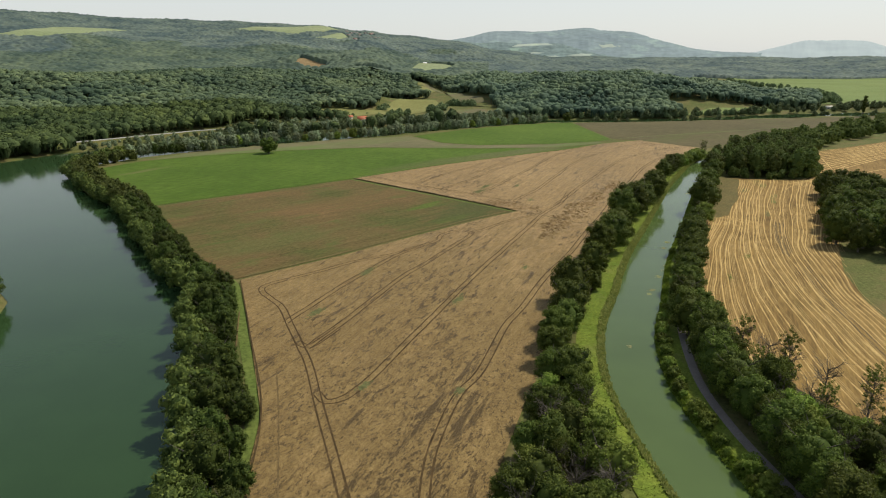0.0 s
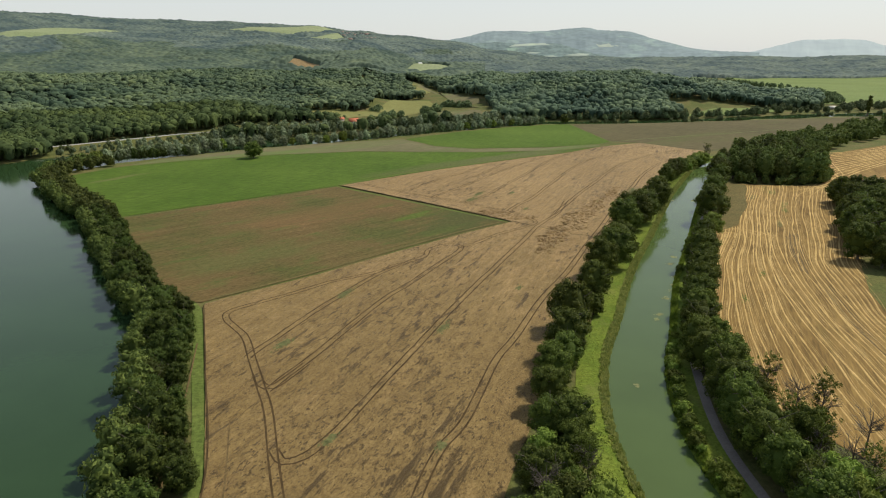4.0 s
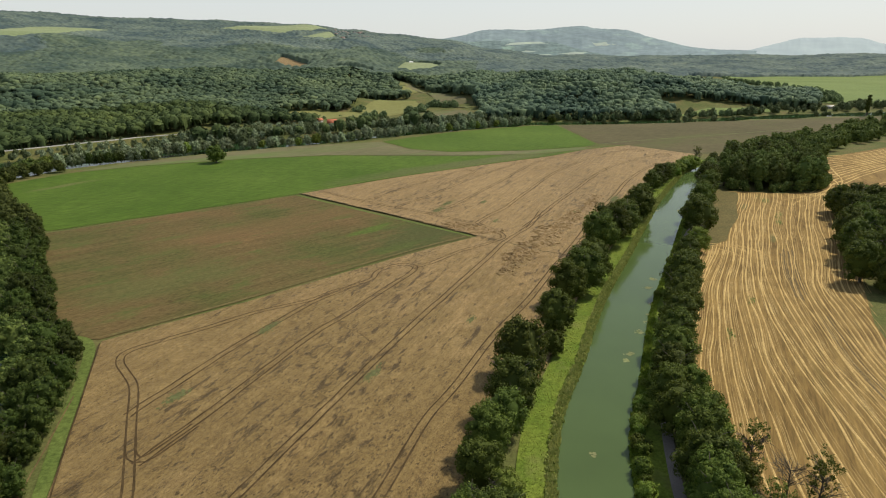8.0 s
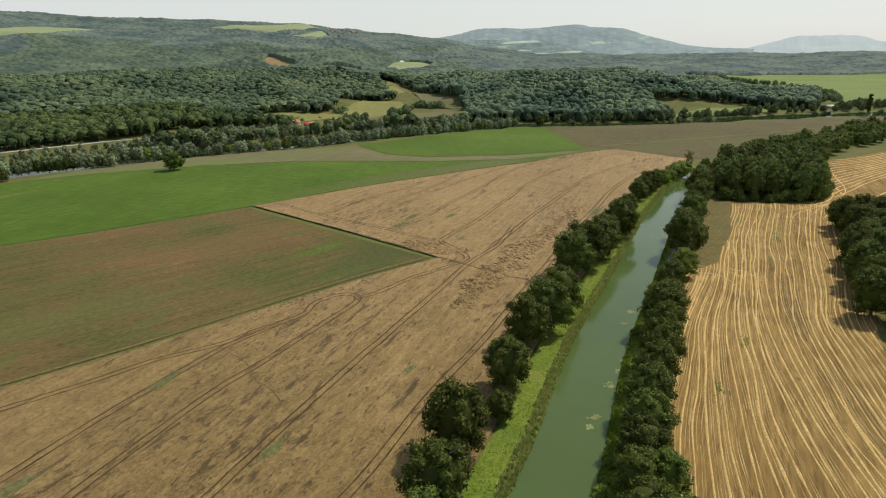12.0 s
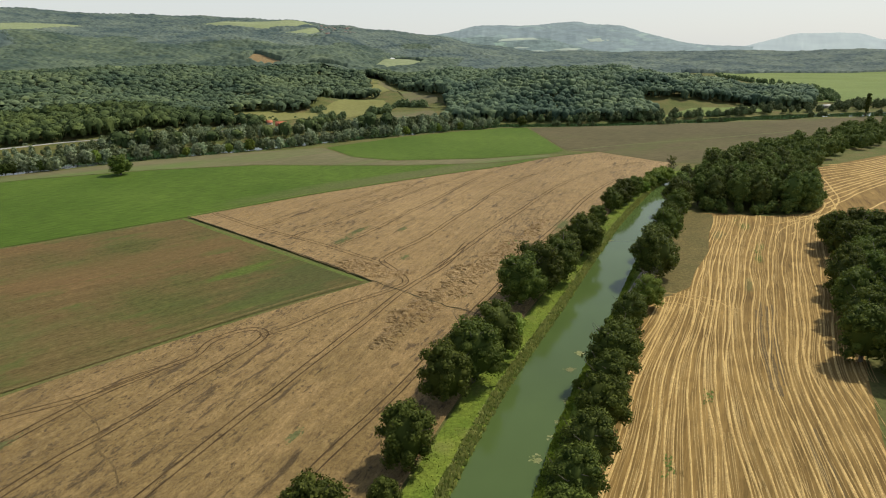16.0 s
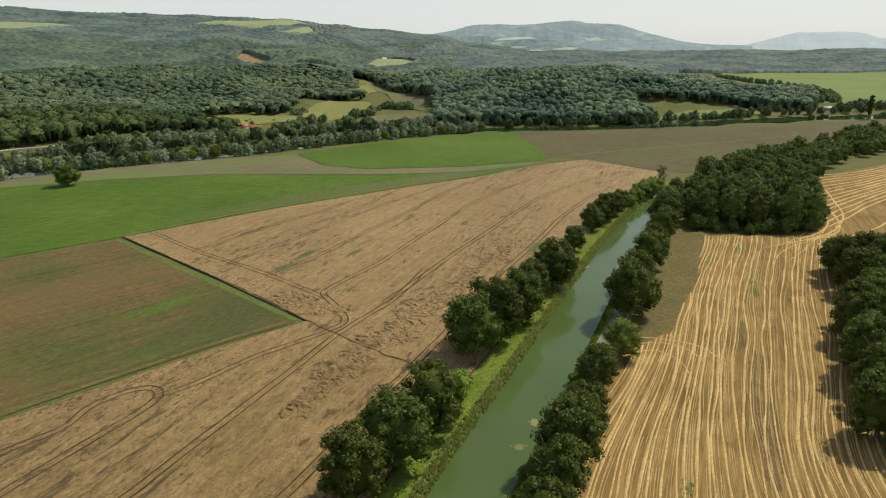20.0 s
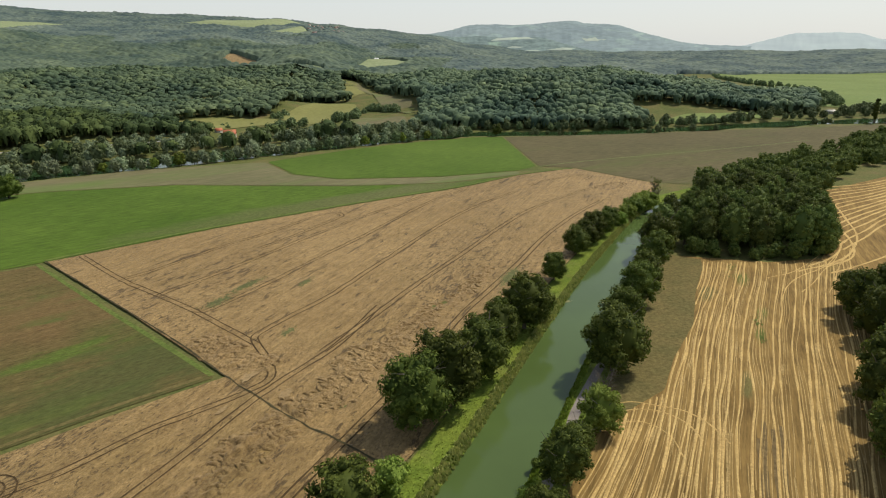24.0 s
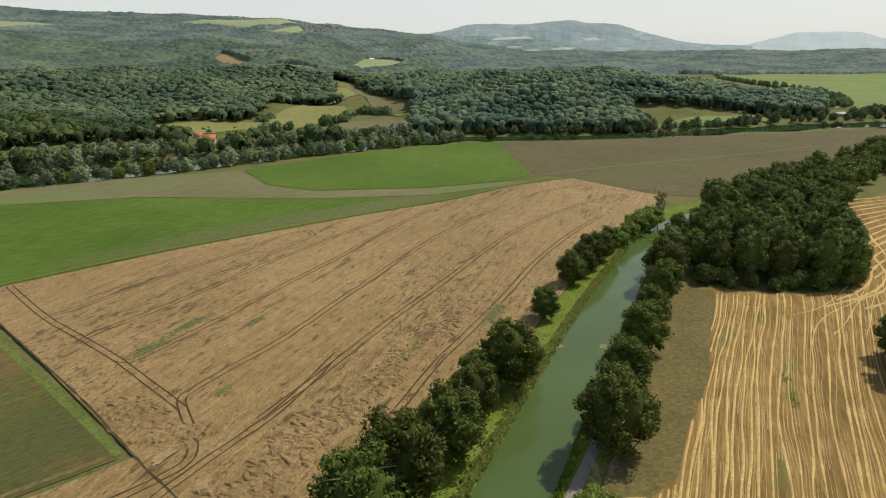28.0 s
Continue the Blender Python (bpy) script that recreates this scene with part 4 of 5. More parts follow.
riverside = [(*q, bank.uniform(6, 11)) for q in scatter([(110, 796), (150, 800), (230, 792), (320, 810), (430, 842), (430, 885), (310, 856), (230, 842), (140, 850), (95, 838)], 8.5, bank, 40000) if not inside(q[0], q[1], RIVER)]
riverside += [(*q, bank.uniform(10, 15)) for q in row_of([(590, 1035), (655, 1085), (748, 1321), (780, 1692), (820, 1880)], 12, bank, 4)]
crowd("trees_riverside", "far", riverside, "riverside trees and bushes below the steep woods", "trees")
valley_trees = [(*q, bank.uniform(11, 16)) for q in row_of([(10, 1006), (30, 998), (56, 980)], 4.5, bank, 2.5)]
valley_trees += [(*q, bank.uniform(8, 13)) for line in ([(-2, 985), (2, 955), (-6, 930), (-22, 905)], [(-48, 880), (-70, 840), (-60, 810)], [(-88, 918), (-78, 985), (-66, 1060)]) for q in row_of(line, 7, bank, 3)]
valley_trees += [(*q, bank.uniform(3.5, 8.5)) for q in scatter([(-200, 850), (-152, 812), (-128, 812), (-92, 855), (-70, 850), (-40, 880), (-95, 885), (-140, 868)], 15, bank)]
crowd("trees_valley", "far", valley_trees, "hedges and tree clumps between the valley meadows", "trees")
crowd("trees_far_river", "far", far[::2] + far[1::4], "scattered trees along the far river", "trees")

# ---- woods on the hills ----
MEADOWS = [
    ("meadow", [(-200, 850), (-175, 835), (-152, 812), (-128, 815), (-92, 861), (-54, 873), (-88, 915), (-122, 909), (-142, 893)], "yellow-green meadow sloping to the river"),
    ("meadow", [(-86, 919), (-77, 978), (-65, 1055), (-12, 1047), (0, 988), (-14, 951), (-27, 914), (-47, 893)], "dry grass meadow between woods"),
    ("grey", [(-7, 946), (59, 923), (72, 848), (4, 870)], "tan stubble field between woods"),
    ("grey", [(-71, 1307), (-34, 1276), (64, 1033), (69, 925), (30, 1010), (-5, 1174)], "tan field in the side valley"),
    ("meadow", [(-72, 1310), (-40, 1285), (-12, 1180), (-28, 1080), (-40, 1100), (-50, 1200)], "green tongue of meadow up the side valley"),
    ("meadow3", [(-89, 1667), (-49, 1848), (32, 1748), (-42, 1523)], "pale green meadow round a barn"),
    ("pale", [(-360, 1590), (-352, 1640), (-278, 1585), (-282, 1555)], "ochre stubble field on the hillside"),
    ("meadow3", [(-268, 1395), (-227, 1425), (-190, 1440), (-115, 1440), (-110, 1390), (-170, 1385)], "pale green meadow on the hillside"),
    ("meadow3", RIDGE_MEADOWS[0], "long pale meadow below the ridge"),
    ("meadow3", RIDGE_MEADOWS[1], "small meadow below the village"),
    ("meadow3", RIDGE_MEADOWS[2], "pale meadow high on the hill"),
    ("meadow2", [(336, 876), (375, 905), (470, 945), (490, 925), (404, 878), (325, 858)], "green meadow across the river"),
    ("meadow2", [(600, 1040), (660, 1085), (754, 1321), (786, 1692), (830, 1890), (952, 1940), (1330, 1952), (1900, 1955), (1600, 1400), (900, 1000)], "wide green meadow on the plain"),
]


def over_land(x, y):
    x, y = np.asarray(x, float), np.asarray(y, float)
    return land(x, y) + 0.5 + np.clip((np.hypot(x, y) - 1000) / 400, 0, 4.5)


for mat, poly, words in MEADOWS:
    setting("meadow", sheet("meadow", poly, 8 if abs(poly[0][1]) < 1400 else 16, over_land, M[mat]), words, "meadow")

woods_rng = np.random.default_rng(77)
def upper(v, f):
    """Without the faces that look down."""
    n = np.cross(v[f[:, 1]] - v[f[:, 0]], v[f[:, 2]] - v[f[:, 0]])
    return v, f[n[:, 2] / np.linalg.norm(n, axis=1) > -0.35]


def dome(rng, sub, boughs, sprays, size):
    """A woodland crown: a dome of swelling boughs with creases between them, open below, roughened by sprays of leaves."""
    v, f = sub
    c = rng.normal(size=(boughs, 3))
    c[:, 2] = np.abs(c[:, 2]) - 0.2
    c /= np.linalg.norm(c, axis=1)[:, None]
    swell, broad = rng.uniform(0.2, 0.5, boughs), rng.uniform(0.28, 0.5, boughs)

    def out(d):
        return 0.64 + (swell * np.exp(-((1 - d @ c.T) * 2 / broad**2))).max(1)

    core = upper(v * (out(v) + rng.uniform(-0.05, 0.05, len(v)))[:, None], f)
    d = rng.normal(size=(sprays, 3))
    d[:, 2] = np.abs(d[:, 2]) * 1.1 - 0.25
    d /= np.linalg.norm(d, axis=1)[:, None]
    return joined([core, leaf_cards(rng, d * (out(d) * rng.uniform(0.94, 1.05, sprays))[:, None], d, size)])


DOMES = {k: [dome(woods_rng, *how) for _ in range(14)] for k, how in ((2, (ICO2, 16, 130, 0.15)), (1, (ICO2, 12, 24, 0.2)))}


def woods(name, spots, sizes, heights, mat, words, fine, deep):
    """Many crowns, as one mesh; deep: how much of a tree's height its crown takes up."""
    vs, fs, n = [], [], 0
    z0 = land(spots[:, 0], spots[:, 1])
    for (px, py), r, h, z in zip(spots, sizes, heights, z0):
        v, f = DOMES[fine][int(woods_rng.integers(14))]
        t = woods_rng.uniform(0, 6.28)
        c, s = math.cos(t), math.sin(t)
        q = np.empty_like(v)
        q[:, 0] = (v[:, 0] * c - v[:, 1] * s) * r + px
        q[:, 1] = (v[:, 0] * s + v[:, 1] * c) * r + py
        q[:, 2] = np.maximum(v[:, 2] * h * np.where(v[:, 2] > 0, deep, 2.2 * (1 - deep)) + h * (1 - deep), -0.6) + z
        vs.append(q)
        fs.append(f + n)
        n += len(q)
    me = mesh_of(name, np.concatenate(vs), np.concatenate(fs), mat, True)
    return tagged(new(name, me), words, "woods", kind="stuff")


def spots_in(a0, a1, r0, r1, gap, keep):
    """Places on an uneven grid within a sector, where keep(x, y) holds."""
    xs = np.arange(math.sin(radians(a0)) * r1 - 50, math.sin(radians(a1)) * r1 + 50, gap)
    ys = np.arange(0, r1, gap)
    x, y = [v.ravel() for v in np.meshgrid(xs, ys)]
    x, y = x + woods_rng.uniform(-0.42, 0.42, x.size) * gap, y + woods_rng.uniform(-0.42, 0.42, y.size) * gap
    b, r = np.degrees(np.arctan2(x, y)), np.hypot(x, y)
    k = (b > a0) & (b < a1) & (r > r0) & (r < r1) & keep(x, y)
    return np.stack([x[k], y[k]], 1)


def wooded(x, y):
    ok = ~inside(x, y, RIVER)
    for _, poly, _ in MEADOWS:
        ok &= ~inside(x, y, poly)
    for vx, vy, _, _, _ in VILLAGE:
        ok &= (np.hypot(x - vx, y - vy) > 15) & (np.hypot(x - vx * 0.992, y - vy * 0.992) > 16)
    return ok & ~inside(x, y, YARD)


village_rng = np.random.default_rng(15)
VILLAGE = []
for _ in range(18):
    t, away = radians(village_rng.uniform(-8.6, -5.4)), village_rng.uniform(2720, 3230)
    VILLAGE.append((math.sin(t) * away, math.cos(t) * away, village_rng.uniform(10, 15), village_rng.uniform(8, 10), village_rng.uniform(0, 180)))
YARD = [(-116, 728), (-76, 728), (-78, 800), (-120, 805)]



def left_bank(x, y):
    """Beyond the river, seen from the fields, and off the road."""
    return inside(x, y, FAR_SIDE) & (to_line(x, y, RIVER_LEFT)[0] > 2) & (to_line(x, y, ROAD)[0] > 5) & ~inside(x, y, OPEN_BANK)


def make_woods(name, a0, a1, r0, r1, gap, size, tall, mat, words, keep, fine, deep=0.42):
    s = spots_in(a0, a1, r0, r1, gap, lambda x, y: wooded(x, y) & keep(x, y))
    u = woods_rng.uniform(0.8, 1.28, (2, len(s))) * (0.75 + 0.5 * value_noise(s[:, 0], s[:, 1], 60, 5))
    woods(name, s, size * u[0], tall * (0.45 * u[0] + 0.55 * u[1]), mat, words, fine, deep)


valley = [(-78, 800), (-135, 795), (-205, 845), (-200, 856), (-146, 897), (-95, 920), (-90, 1075), (-16, 1064), (-34, 1160), (-64, 1280), (-66, 1312), (-30, 1290), (75, 1030), (80, 925), (78, 845), (20, 800)]
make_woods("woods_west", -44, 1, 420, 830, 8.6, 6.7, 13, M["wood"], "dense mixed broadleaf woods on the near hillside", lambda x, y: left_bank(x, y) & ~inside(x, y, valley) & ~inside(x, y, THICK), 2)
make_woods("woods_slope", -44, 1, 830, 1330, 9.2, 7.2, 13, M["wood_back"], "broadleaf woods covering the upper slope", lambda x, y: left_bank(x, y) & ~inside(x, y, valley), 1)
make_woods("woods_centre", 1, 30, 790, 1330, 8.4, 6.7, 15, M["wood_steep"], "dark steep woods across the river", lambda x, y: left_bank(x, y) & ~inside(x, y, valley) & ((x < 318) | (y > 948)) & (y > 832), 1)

def crowns_over(x, y, gap, seed):
    """Height of a closed canopy, from 0 in the creases to 1 on the crowns, one crown to each gap."""
    i, j = np.floor(x / gap).astype(np.int64), np.floor(y / gap).astype(np.int64)
    best = np.zeros(np.shape(x))
    for a in (-1, 0, 1):
        for b in (-1, 0, 1):
            u, v = (i + a) * 1.0, (j + b) * 1.0
            px, py = (u + value_noise(u * 7.3, v * 7.3, 1.0, seed)) * gap, (v + value_noise(u * 7.3, v * 7.3, 1.0, seed + 1)) * gap
            size = 0.55 + 0.45 * value_noise(u * 7.3, v * 7.3, 1.0, seed + 2)
            d2 = ((x - px) ** 2 + (y - py) ** 2) / (0.85 * gap) ** 2
            best = np.maximum(best, size * np.sqrt(np.clip(1 - d2, 0, 1)))
    return best


def canopy(name, a0, a1, r0, r1, cell, gap, tall, mat, words, keep):
    """Far woods as one sheet of crowns that drops to the ground at the edges of its clearings."""
    nr, na = int((r1 - r0) / cell), int(radians(a1 - a0) * (r0 + r1) / 2 / cell)
    r, t = np.meshgrid(np.linspace(r0, r1, nr), np.radians(np.linspace(a0, a1, na)), indexing="ij")
    x, y = r * np.sin(t), r * np.cos(t)
    x, y = x + woods_rng.uniform(-0.3, 0.3, x.shape) * cell, y + woods_rng.uniform(-0.3, 0.3, x.shape) * cell
    ok = wooded(x, y) & keep(x, y)
    low = 0.6 + 0.4 * value_noise(x, y, 70, 61)
    z = land(x.ravel(), y.ravel()).reshape(x.shape) + np.where(ok, tall * (0.05 + 0.95 * crowns_over(x, y, gap, 62)) * low, -3.0)
    idx = np.arange(x.size).reshape(x.shape)
    use = ok[:-1, :-1] | ok[1:, :-1] | ok[1:, 1:] | ok[:-1, 1:]
    q = np.stack([idx[:-1, :-1], idx[:-1, 1:], idx[1:, 1:], idx[1:, :-1]], -1)[use][:, ::-1]
    me = mesh_of(name, np.stack([x.ravel(), y.ravel(), z.ravel()], 1), q, mat, True)
    tagged(new(name, me), words, "woods", kind="stuff")


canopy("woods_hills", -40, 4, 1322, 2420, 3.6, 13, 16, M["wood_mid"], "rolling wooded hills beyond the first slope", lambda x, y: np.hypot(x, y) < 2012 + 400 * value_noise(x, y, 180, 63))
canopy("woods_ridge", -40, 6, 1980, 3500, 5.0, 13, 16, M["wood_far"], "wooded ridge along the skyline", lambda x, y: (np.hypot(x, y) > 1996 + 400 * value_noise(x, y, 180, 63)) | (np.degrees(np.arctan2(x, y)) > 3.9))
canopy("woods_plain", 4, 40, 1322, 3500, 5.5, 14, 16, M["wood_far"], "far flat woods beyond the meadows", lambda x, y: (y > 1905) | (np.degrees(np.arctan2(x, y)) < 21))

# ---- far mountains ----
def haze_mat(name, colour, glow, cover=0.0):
    """Distant land with the air's haze put into its colour and glow; cover: how far its woods stand out from its open
    ground.
    """
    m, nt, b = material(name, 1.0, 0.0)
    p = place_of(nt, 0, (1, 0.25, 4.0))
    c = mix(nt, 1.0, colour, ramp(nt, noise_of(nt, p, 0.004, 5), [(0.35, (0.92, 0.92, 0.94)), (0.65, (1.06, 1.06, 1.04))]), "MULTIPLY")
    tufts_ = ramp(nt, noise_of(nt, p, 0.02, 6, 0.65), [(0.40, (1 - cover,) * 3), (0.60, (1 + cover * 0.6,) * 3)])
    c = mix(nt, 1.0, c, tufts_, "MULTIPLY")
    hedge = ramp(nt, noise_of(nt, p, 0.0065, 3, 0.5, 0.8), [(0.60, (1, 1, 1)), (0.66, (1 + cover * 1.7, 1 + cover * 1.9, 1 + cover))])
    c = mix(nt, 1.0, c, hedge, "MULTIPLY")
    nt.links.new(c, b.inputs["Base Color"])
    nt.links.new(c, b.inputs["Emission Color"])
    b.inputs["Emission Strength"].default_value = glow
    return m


SLOPE = ((1.0, 1.0), (0.992, 0.965), (0.985, 0.91), (0.975, 0.83), (0.965, 0.74), (0.953, 0.62), (0.94, 0.49), (0.925, 0.34), (0.91, 0.2), (0.895, 0.08), (0.88, 0.0))


def mountain(name, depth, crest, mat, words):
    """A far hill chain: a crest line of bearing and height, with spurs and hollows on its slope towards the valley."""
    c = np.array(crest, float)
    t = np.linspace(c[0, 0], c[-1, 0], 320)
    h = np.interp(t, c[:, 0], c[:, 1])
    h = np.convolve(np.pad(h, 4, "edge"), np.ones(9) / 9, "valid") + 3.0 * (value_noise(t * 40, t * 0, 9, 12) - 0.5) + 2.2 * (value_noise(t * 40, t * 0, 2.2, 14) - 0.5)
    rows = []
    for k, lift in SLOPE:
        spur = (value_noise(t * 40, t * 0 + k * 500, 26, 15) - 0.5) * 0.005 * (lift < 1) * (lift > 0)
        r = depth * (k + spur)
        z = h * lift + 6 * (value_noise(t * 60, t * 0 + k * 900, 9, 13) - 0.5) * (lift < 1)
        rows.append(np.stack([np.sin(np.radians(t)) * r, np.cos(np.radians(t)) * r, z], 1))
    v = np.concatenate(rows)
    n = len(t)
    k = np.arange(n - 1)
    f = np.concatenate([np.stack([k + a * n, k + 1 + a * n, k + 1 + (a + 1) * n, k + (a + 1) * n], 1) for a in range(len(SLOPE) - 1)])
    return setting(name, mesh_of(name, v, f, mat, True), words, "mountain")


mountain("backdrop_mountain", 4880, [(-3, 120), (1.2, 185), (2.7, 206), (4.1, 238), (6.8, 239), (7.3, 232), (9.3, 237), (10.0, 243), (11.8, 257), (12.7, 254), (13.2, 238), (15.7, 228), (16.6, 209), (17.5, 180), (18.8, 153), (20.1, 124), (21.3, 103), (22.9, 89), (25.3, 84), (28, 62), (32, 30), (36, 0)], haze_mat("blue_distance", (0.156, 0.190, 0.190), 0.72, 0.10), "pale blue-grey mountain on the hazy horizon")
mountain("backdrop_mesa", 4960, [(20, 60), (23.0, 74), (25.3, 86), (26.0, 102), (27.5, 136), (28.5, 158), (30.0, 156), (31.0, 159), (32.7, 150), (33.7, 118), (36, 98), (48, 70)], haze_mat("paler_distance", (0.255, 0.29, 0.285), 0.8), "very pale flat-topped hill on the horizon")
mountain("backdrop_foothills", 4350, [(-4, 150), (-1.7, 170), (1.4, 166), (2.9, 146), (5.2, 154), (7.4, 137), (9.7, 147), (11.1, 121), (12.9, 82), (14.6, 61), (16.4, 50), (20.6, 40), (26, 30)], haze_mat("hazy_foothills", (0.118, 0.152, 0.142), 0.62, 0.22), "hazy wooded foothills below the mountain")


def far_field(corners, r, words):
    """A pale clearing on the far hills, leaning back with the slope, with a ragged edge."""
    p = np.array(corners, float)
    low = p[:, 1].min()
    mid = p.mean(0)
    line = np.concatenate([p[k] + (p[(k + 1) % len(p)] - p[k]) * np.linspace(0, 1, 7)[:-1, None] for k in range(len(p))])
    line = mid + (line - mid) * (0.78 + 0.44 * value_noise(line[:, 0] * 10, line[:, 1], 2.1, 51))[:, None]
    line = np.vstack([mid[None], line])
    far = r + (line[:, 1] - low) * 1.4
    v = np.column_stack([np.sin(np.radians(line[:, 0])) * far, np.cos(np.radians(line[:, 0])) * far, line[:, 1]])
    n = len(line) - 1
    f = [[0, 1 + (k + 1) % n, 1 + k] for k in range(n)]
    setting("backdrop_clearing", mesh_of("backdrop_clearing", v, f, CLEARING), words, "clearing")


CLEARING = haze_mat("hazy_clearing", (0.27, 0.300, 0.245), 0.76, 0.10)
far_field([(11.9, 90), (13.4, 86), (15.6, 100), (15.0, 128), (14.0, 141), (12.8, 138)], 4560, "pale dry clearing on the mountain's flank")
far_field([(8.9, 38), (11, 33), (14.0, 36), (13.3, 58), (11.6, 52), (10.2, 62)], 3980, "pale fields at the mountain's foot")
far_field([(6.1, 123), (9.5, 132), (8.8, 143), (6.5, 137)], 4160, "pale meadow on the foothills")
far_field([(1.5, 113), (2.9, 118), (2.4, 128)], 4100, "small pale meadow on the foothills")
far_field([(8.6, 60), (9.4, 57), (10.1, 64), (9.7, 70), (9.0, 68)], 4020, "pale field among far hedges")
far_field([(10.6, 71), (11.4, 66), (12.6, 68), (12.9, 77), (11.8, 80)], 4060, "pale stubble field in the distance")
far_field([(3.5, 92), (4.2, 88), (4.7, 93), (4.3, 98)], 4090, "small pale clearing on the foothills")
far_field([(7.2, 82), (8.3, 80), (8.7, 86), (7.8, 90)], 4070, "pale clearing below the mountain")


# ---- banks of the canal ----
setting("bank_west", loft("bank_west", CANAL_MID, (-6.9, -7.9, -9.6, -15.5), (-1.75, -0.75, 0.14, 0.2), M["bank"]), "mown bright green grass bank of the canal", "grass bank")
setting("bank_east", loft("bank_east", CANAL_MID, (6.9, 7.8, 9.0, 15.0), (-1.75, -0.8, 0.04, 0.05), M["bank"]), "narrow grassy canal bank beside the path", "grass bank")


def tufts(name, line, near, far, count, tall, mat, words, z=lambda o: 0.0):
    """Upright blades in tufts along a line, as one mesh."""
    rng = np.random.default_rng(len(name))
    k = rng.integers(0, len(line) - 1, count)
    o = rng.uniform(near, far, count)
    d = np.gradient(line, axis=0)
    d /= np.hypot(d[:, 0], d[:, 1])[:, None]
    p = line[k] + d[k] * rng.uniform(0, 3, count)[:, None] + np.stack([d[k, 1], -d[k, 0]], 1) * o[:, None]
    base = np.column_stack([p, z(o)])
    t, s = rng.uniform(0, 6.28, count), tall * rng.uniform(0.5, 1.3, count)
    side = np.stack([np.cos(t), np.sin(t), 0 * t], 1) * (s * 0.55)[:, None]
    lean = np.stack([-np.sin(t), np.cos(t), 0 * t], 1) * (s * 0.45)[:, None]
    up = np.array([0, 0, 1]) * s[:, None]
    v = np.stack([base - side, base + side, base + up + lean + side * 0.4, base + up * 0.8 - lean - side * 0.3], 1).reshape(-1, 3)
    n = np.arange(count) * 4
    f = np.concatenate([np.stack([n, n + 1, n + 2], 1), np.stack([n, n + 1, n + 3], 1)])
    return tagged(new(name, mesh_of(name, v, f, mat)), words, "grass", kind="stuff")


REACH = CANAL_MID[(CANAL_MID[:, 1] > 80) & (CANAL_MID[:, 1] < 505)]
tufts("reeds_west", REACH, -9.6, -7.3, 9000, 0.75, M["reed"], "pale reeds and tall grass at the water's edge", lambda o: np.interp(-o, (6.9, 7.9, 9.6), (-1.75, -0.75, 0.1)))
tufts("grass_west", REACH, -15.3, -9.4, 11000, 0.17, M["grassblade"], "bright green grass tufts on the bank", lambda o: 0.15 + 0 * o)
tufts("reeds_east", REACH, 7.2, 9.2, 6000, 0.7, M["grassblade"], "green reeds and grass along the towpath side", lambda o: np.interp(o, (6.9, 7.8, 9.0), (-1.75, -0.8, 0.0)))


# ---- wheel tracks, ditch and rows ----
def over_crop(x, y):
    return crop(x, y) + 0.05


def places(text):
    return [tuple(float(v) for v in p.split(",")) for p in text.split()]


def track(text, gauge=2.0, width=0.42):
    line = curve_through(places(text), 1.5)
    width = width * (0.72 + 0.6 * value_noise(line[:, 0], line[:, 1], 2.6, 19))
    ob = setting("wheel_track", ribbon("wheel_track", sideways(line, -gauge / 2), width, over_crop, M["groove"]), "dark paired wheel track pressed into wheat", "wheel track")
    part("rut", ribbon("rut", sideways(line, gauge / 2), width, over_crop, M["groove"]), ob)


for text in (
    "-14,85 -23,113 -30,134 -36,153 -41,165 -47,179 -54,195 -63,207 -64,214 -57,221 -47,230 -36,241 -22,250 -13,260 -3,270 -1,279 3,285 9,288 13,284 11,276 4,262 -8,237 -14,226 -22,206 -30,184 -36,170 -39,163",
    "-32,177 -35,170 -38,165 -41,166 -44,172",
    "-9,263 -19,250 -29,230 -36,215 -44,194 -47,187 -49,181",
    "75,372 65,343 52,320 40,291 22,249 10,220 1,197 -9,171 -17,150 -21,141 -24,136 -28,134 -31,138",
    "81,315 66,282 52,250 38,222 26,193 19,178 10,150 4,138 0,125 -3,110 -4,90",
    "12,283 20,290 31,304 45,317 51,325 50,332 47,338 43,345 41,350 43,355 49,366 57,380 75,422 97,472 116,507 140,540",
    "-49,427 -21,400 0,383 16,370 30,357 43,345",
    "0,383 3,389 12,403 24,425 38,452 56,483 70,504 90,535",
    "16,370 20,369 24,375 33,392 46,420 61,451 77,487 94,522 112,548",
    "62,340 73,362 87,392 104,425 121,460 140,494 160,520 184,545 200,560 206,562 207,556 200,547",
    "81,315 92,341 102,366 113,388 125,413 141,448 160,482 183,516",
    "-19,400 -11,411 3,437 22,465 34,487 42,494 47,488 44,480 32,456 20,435",
    "150,556 163,571 182,584 190,586 192,580 186,572",
):
    track(text)
for text in ("-25,251 -17,244 -11,238 -7,230 -1,224 4,216", "-44,95 -50,128 -58,160 -66,190", "-30,95 -38,128 -44,150"):
    line = curve_through(places(text), 2.0)
    setting("furrow", ribbon("furrow", line, 0.35, over_crop, M["rut"]), "thin dark furrow through the wheat", "furrow")

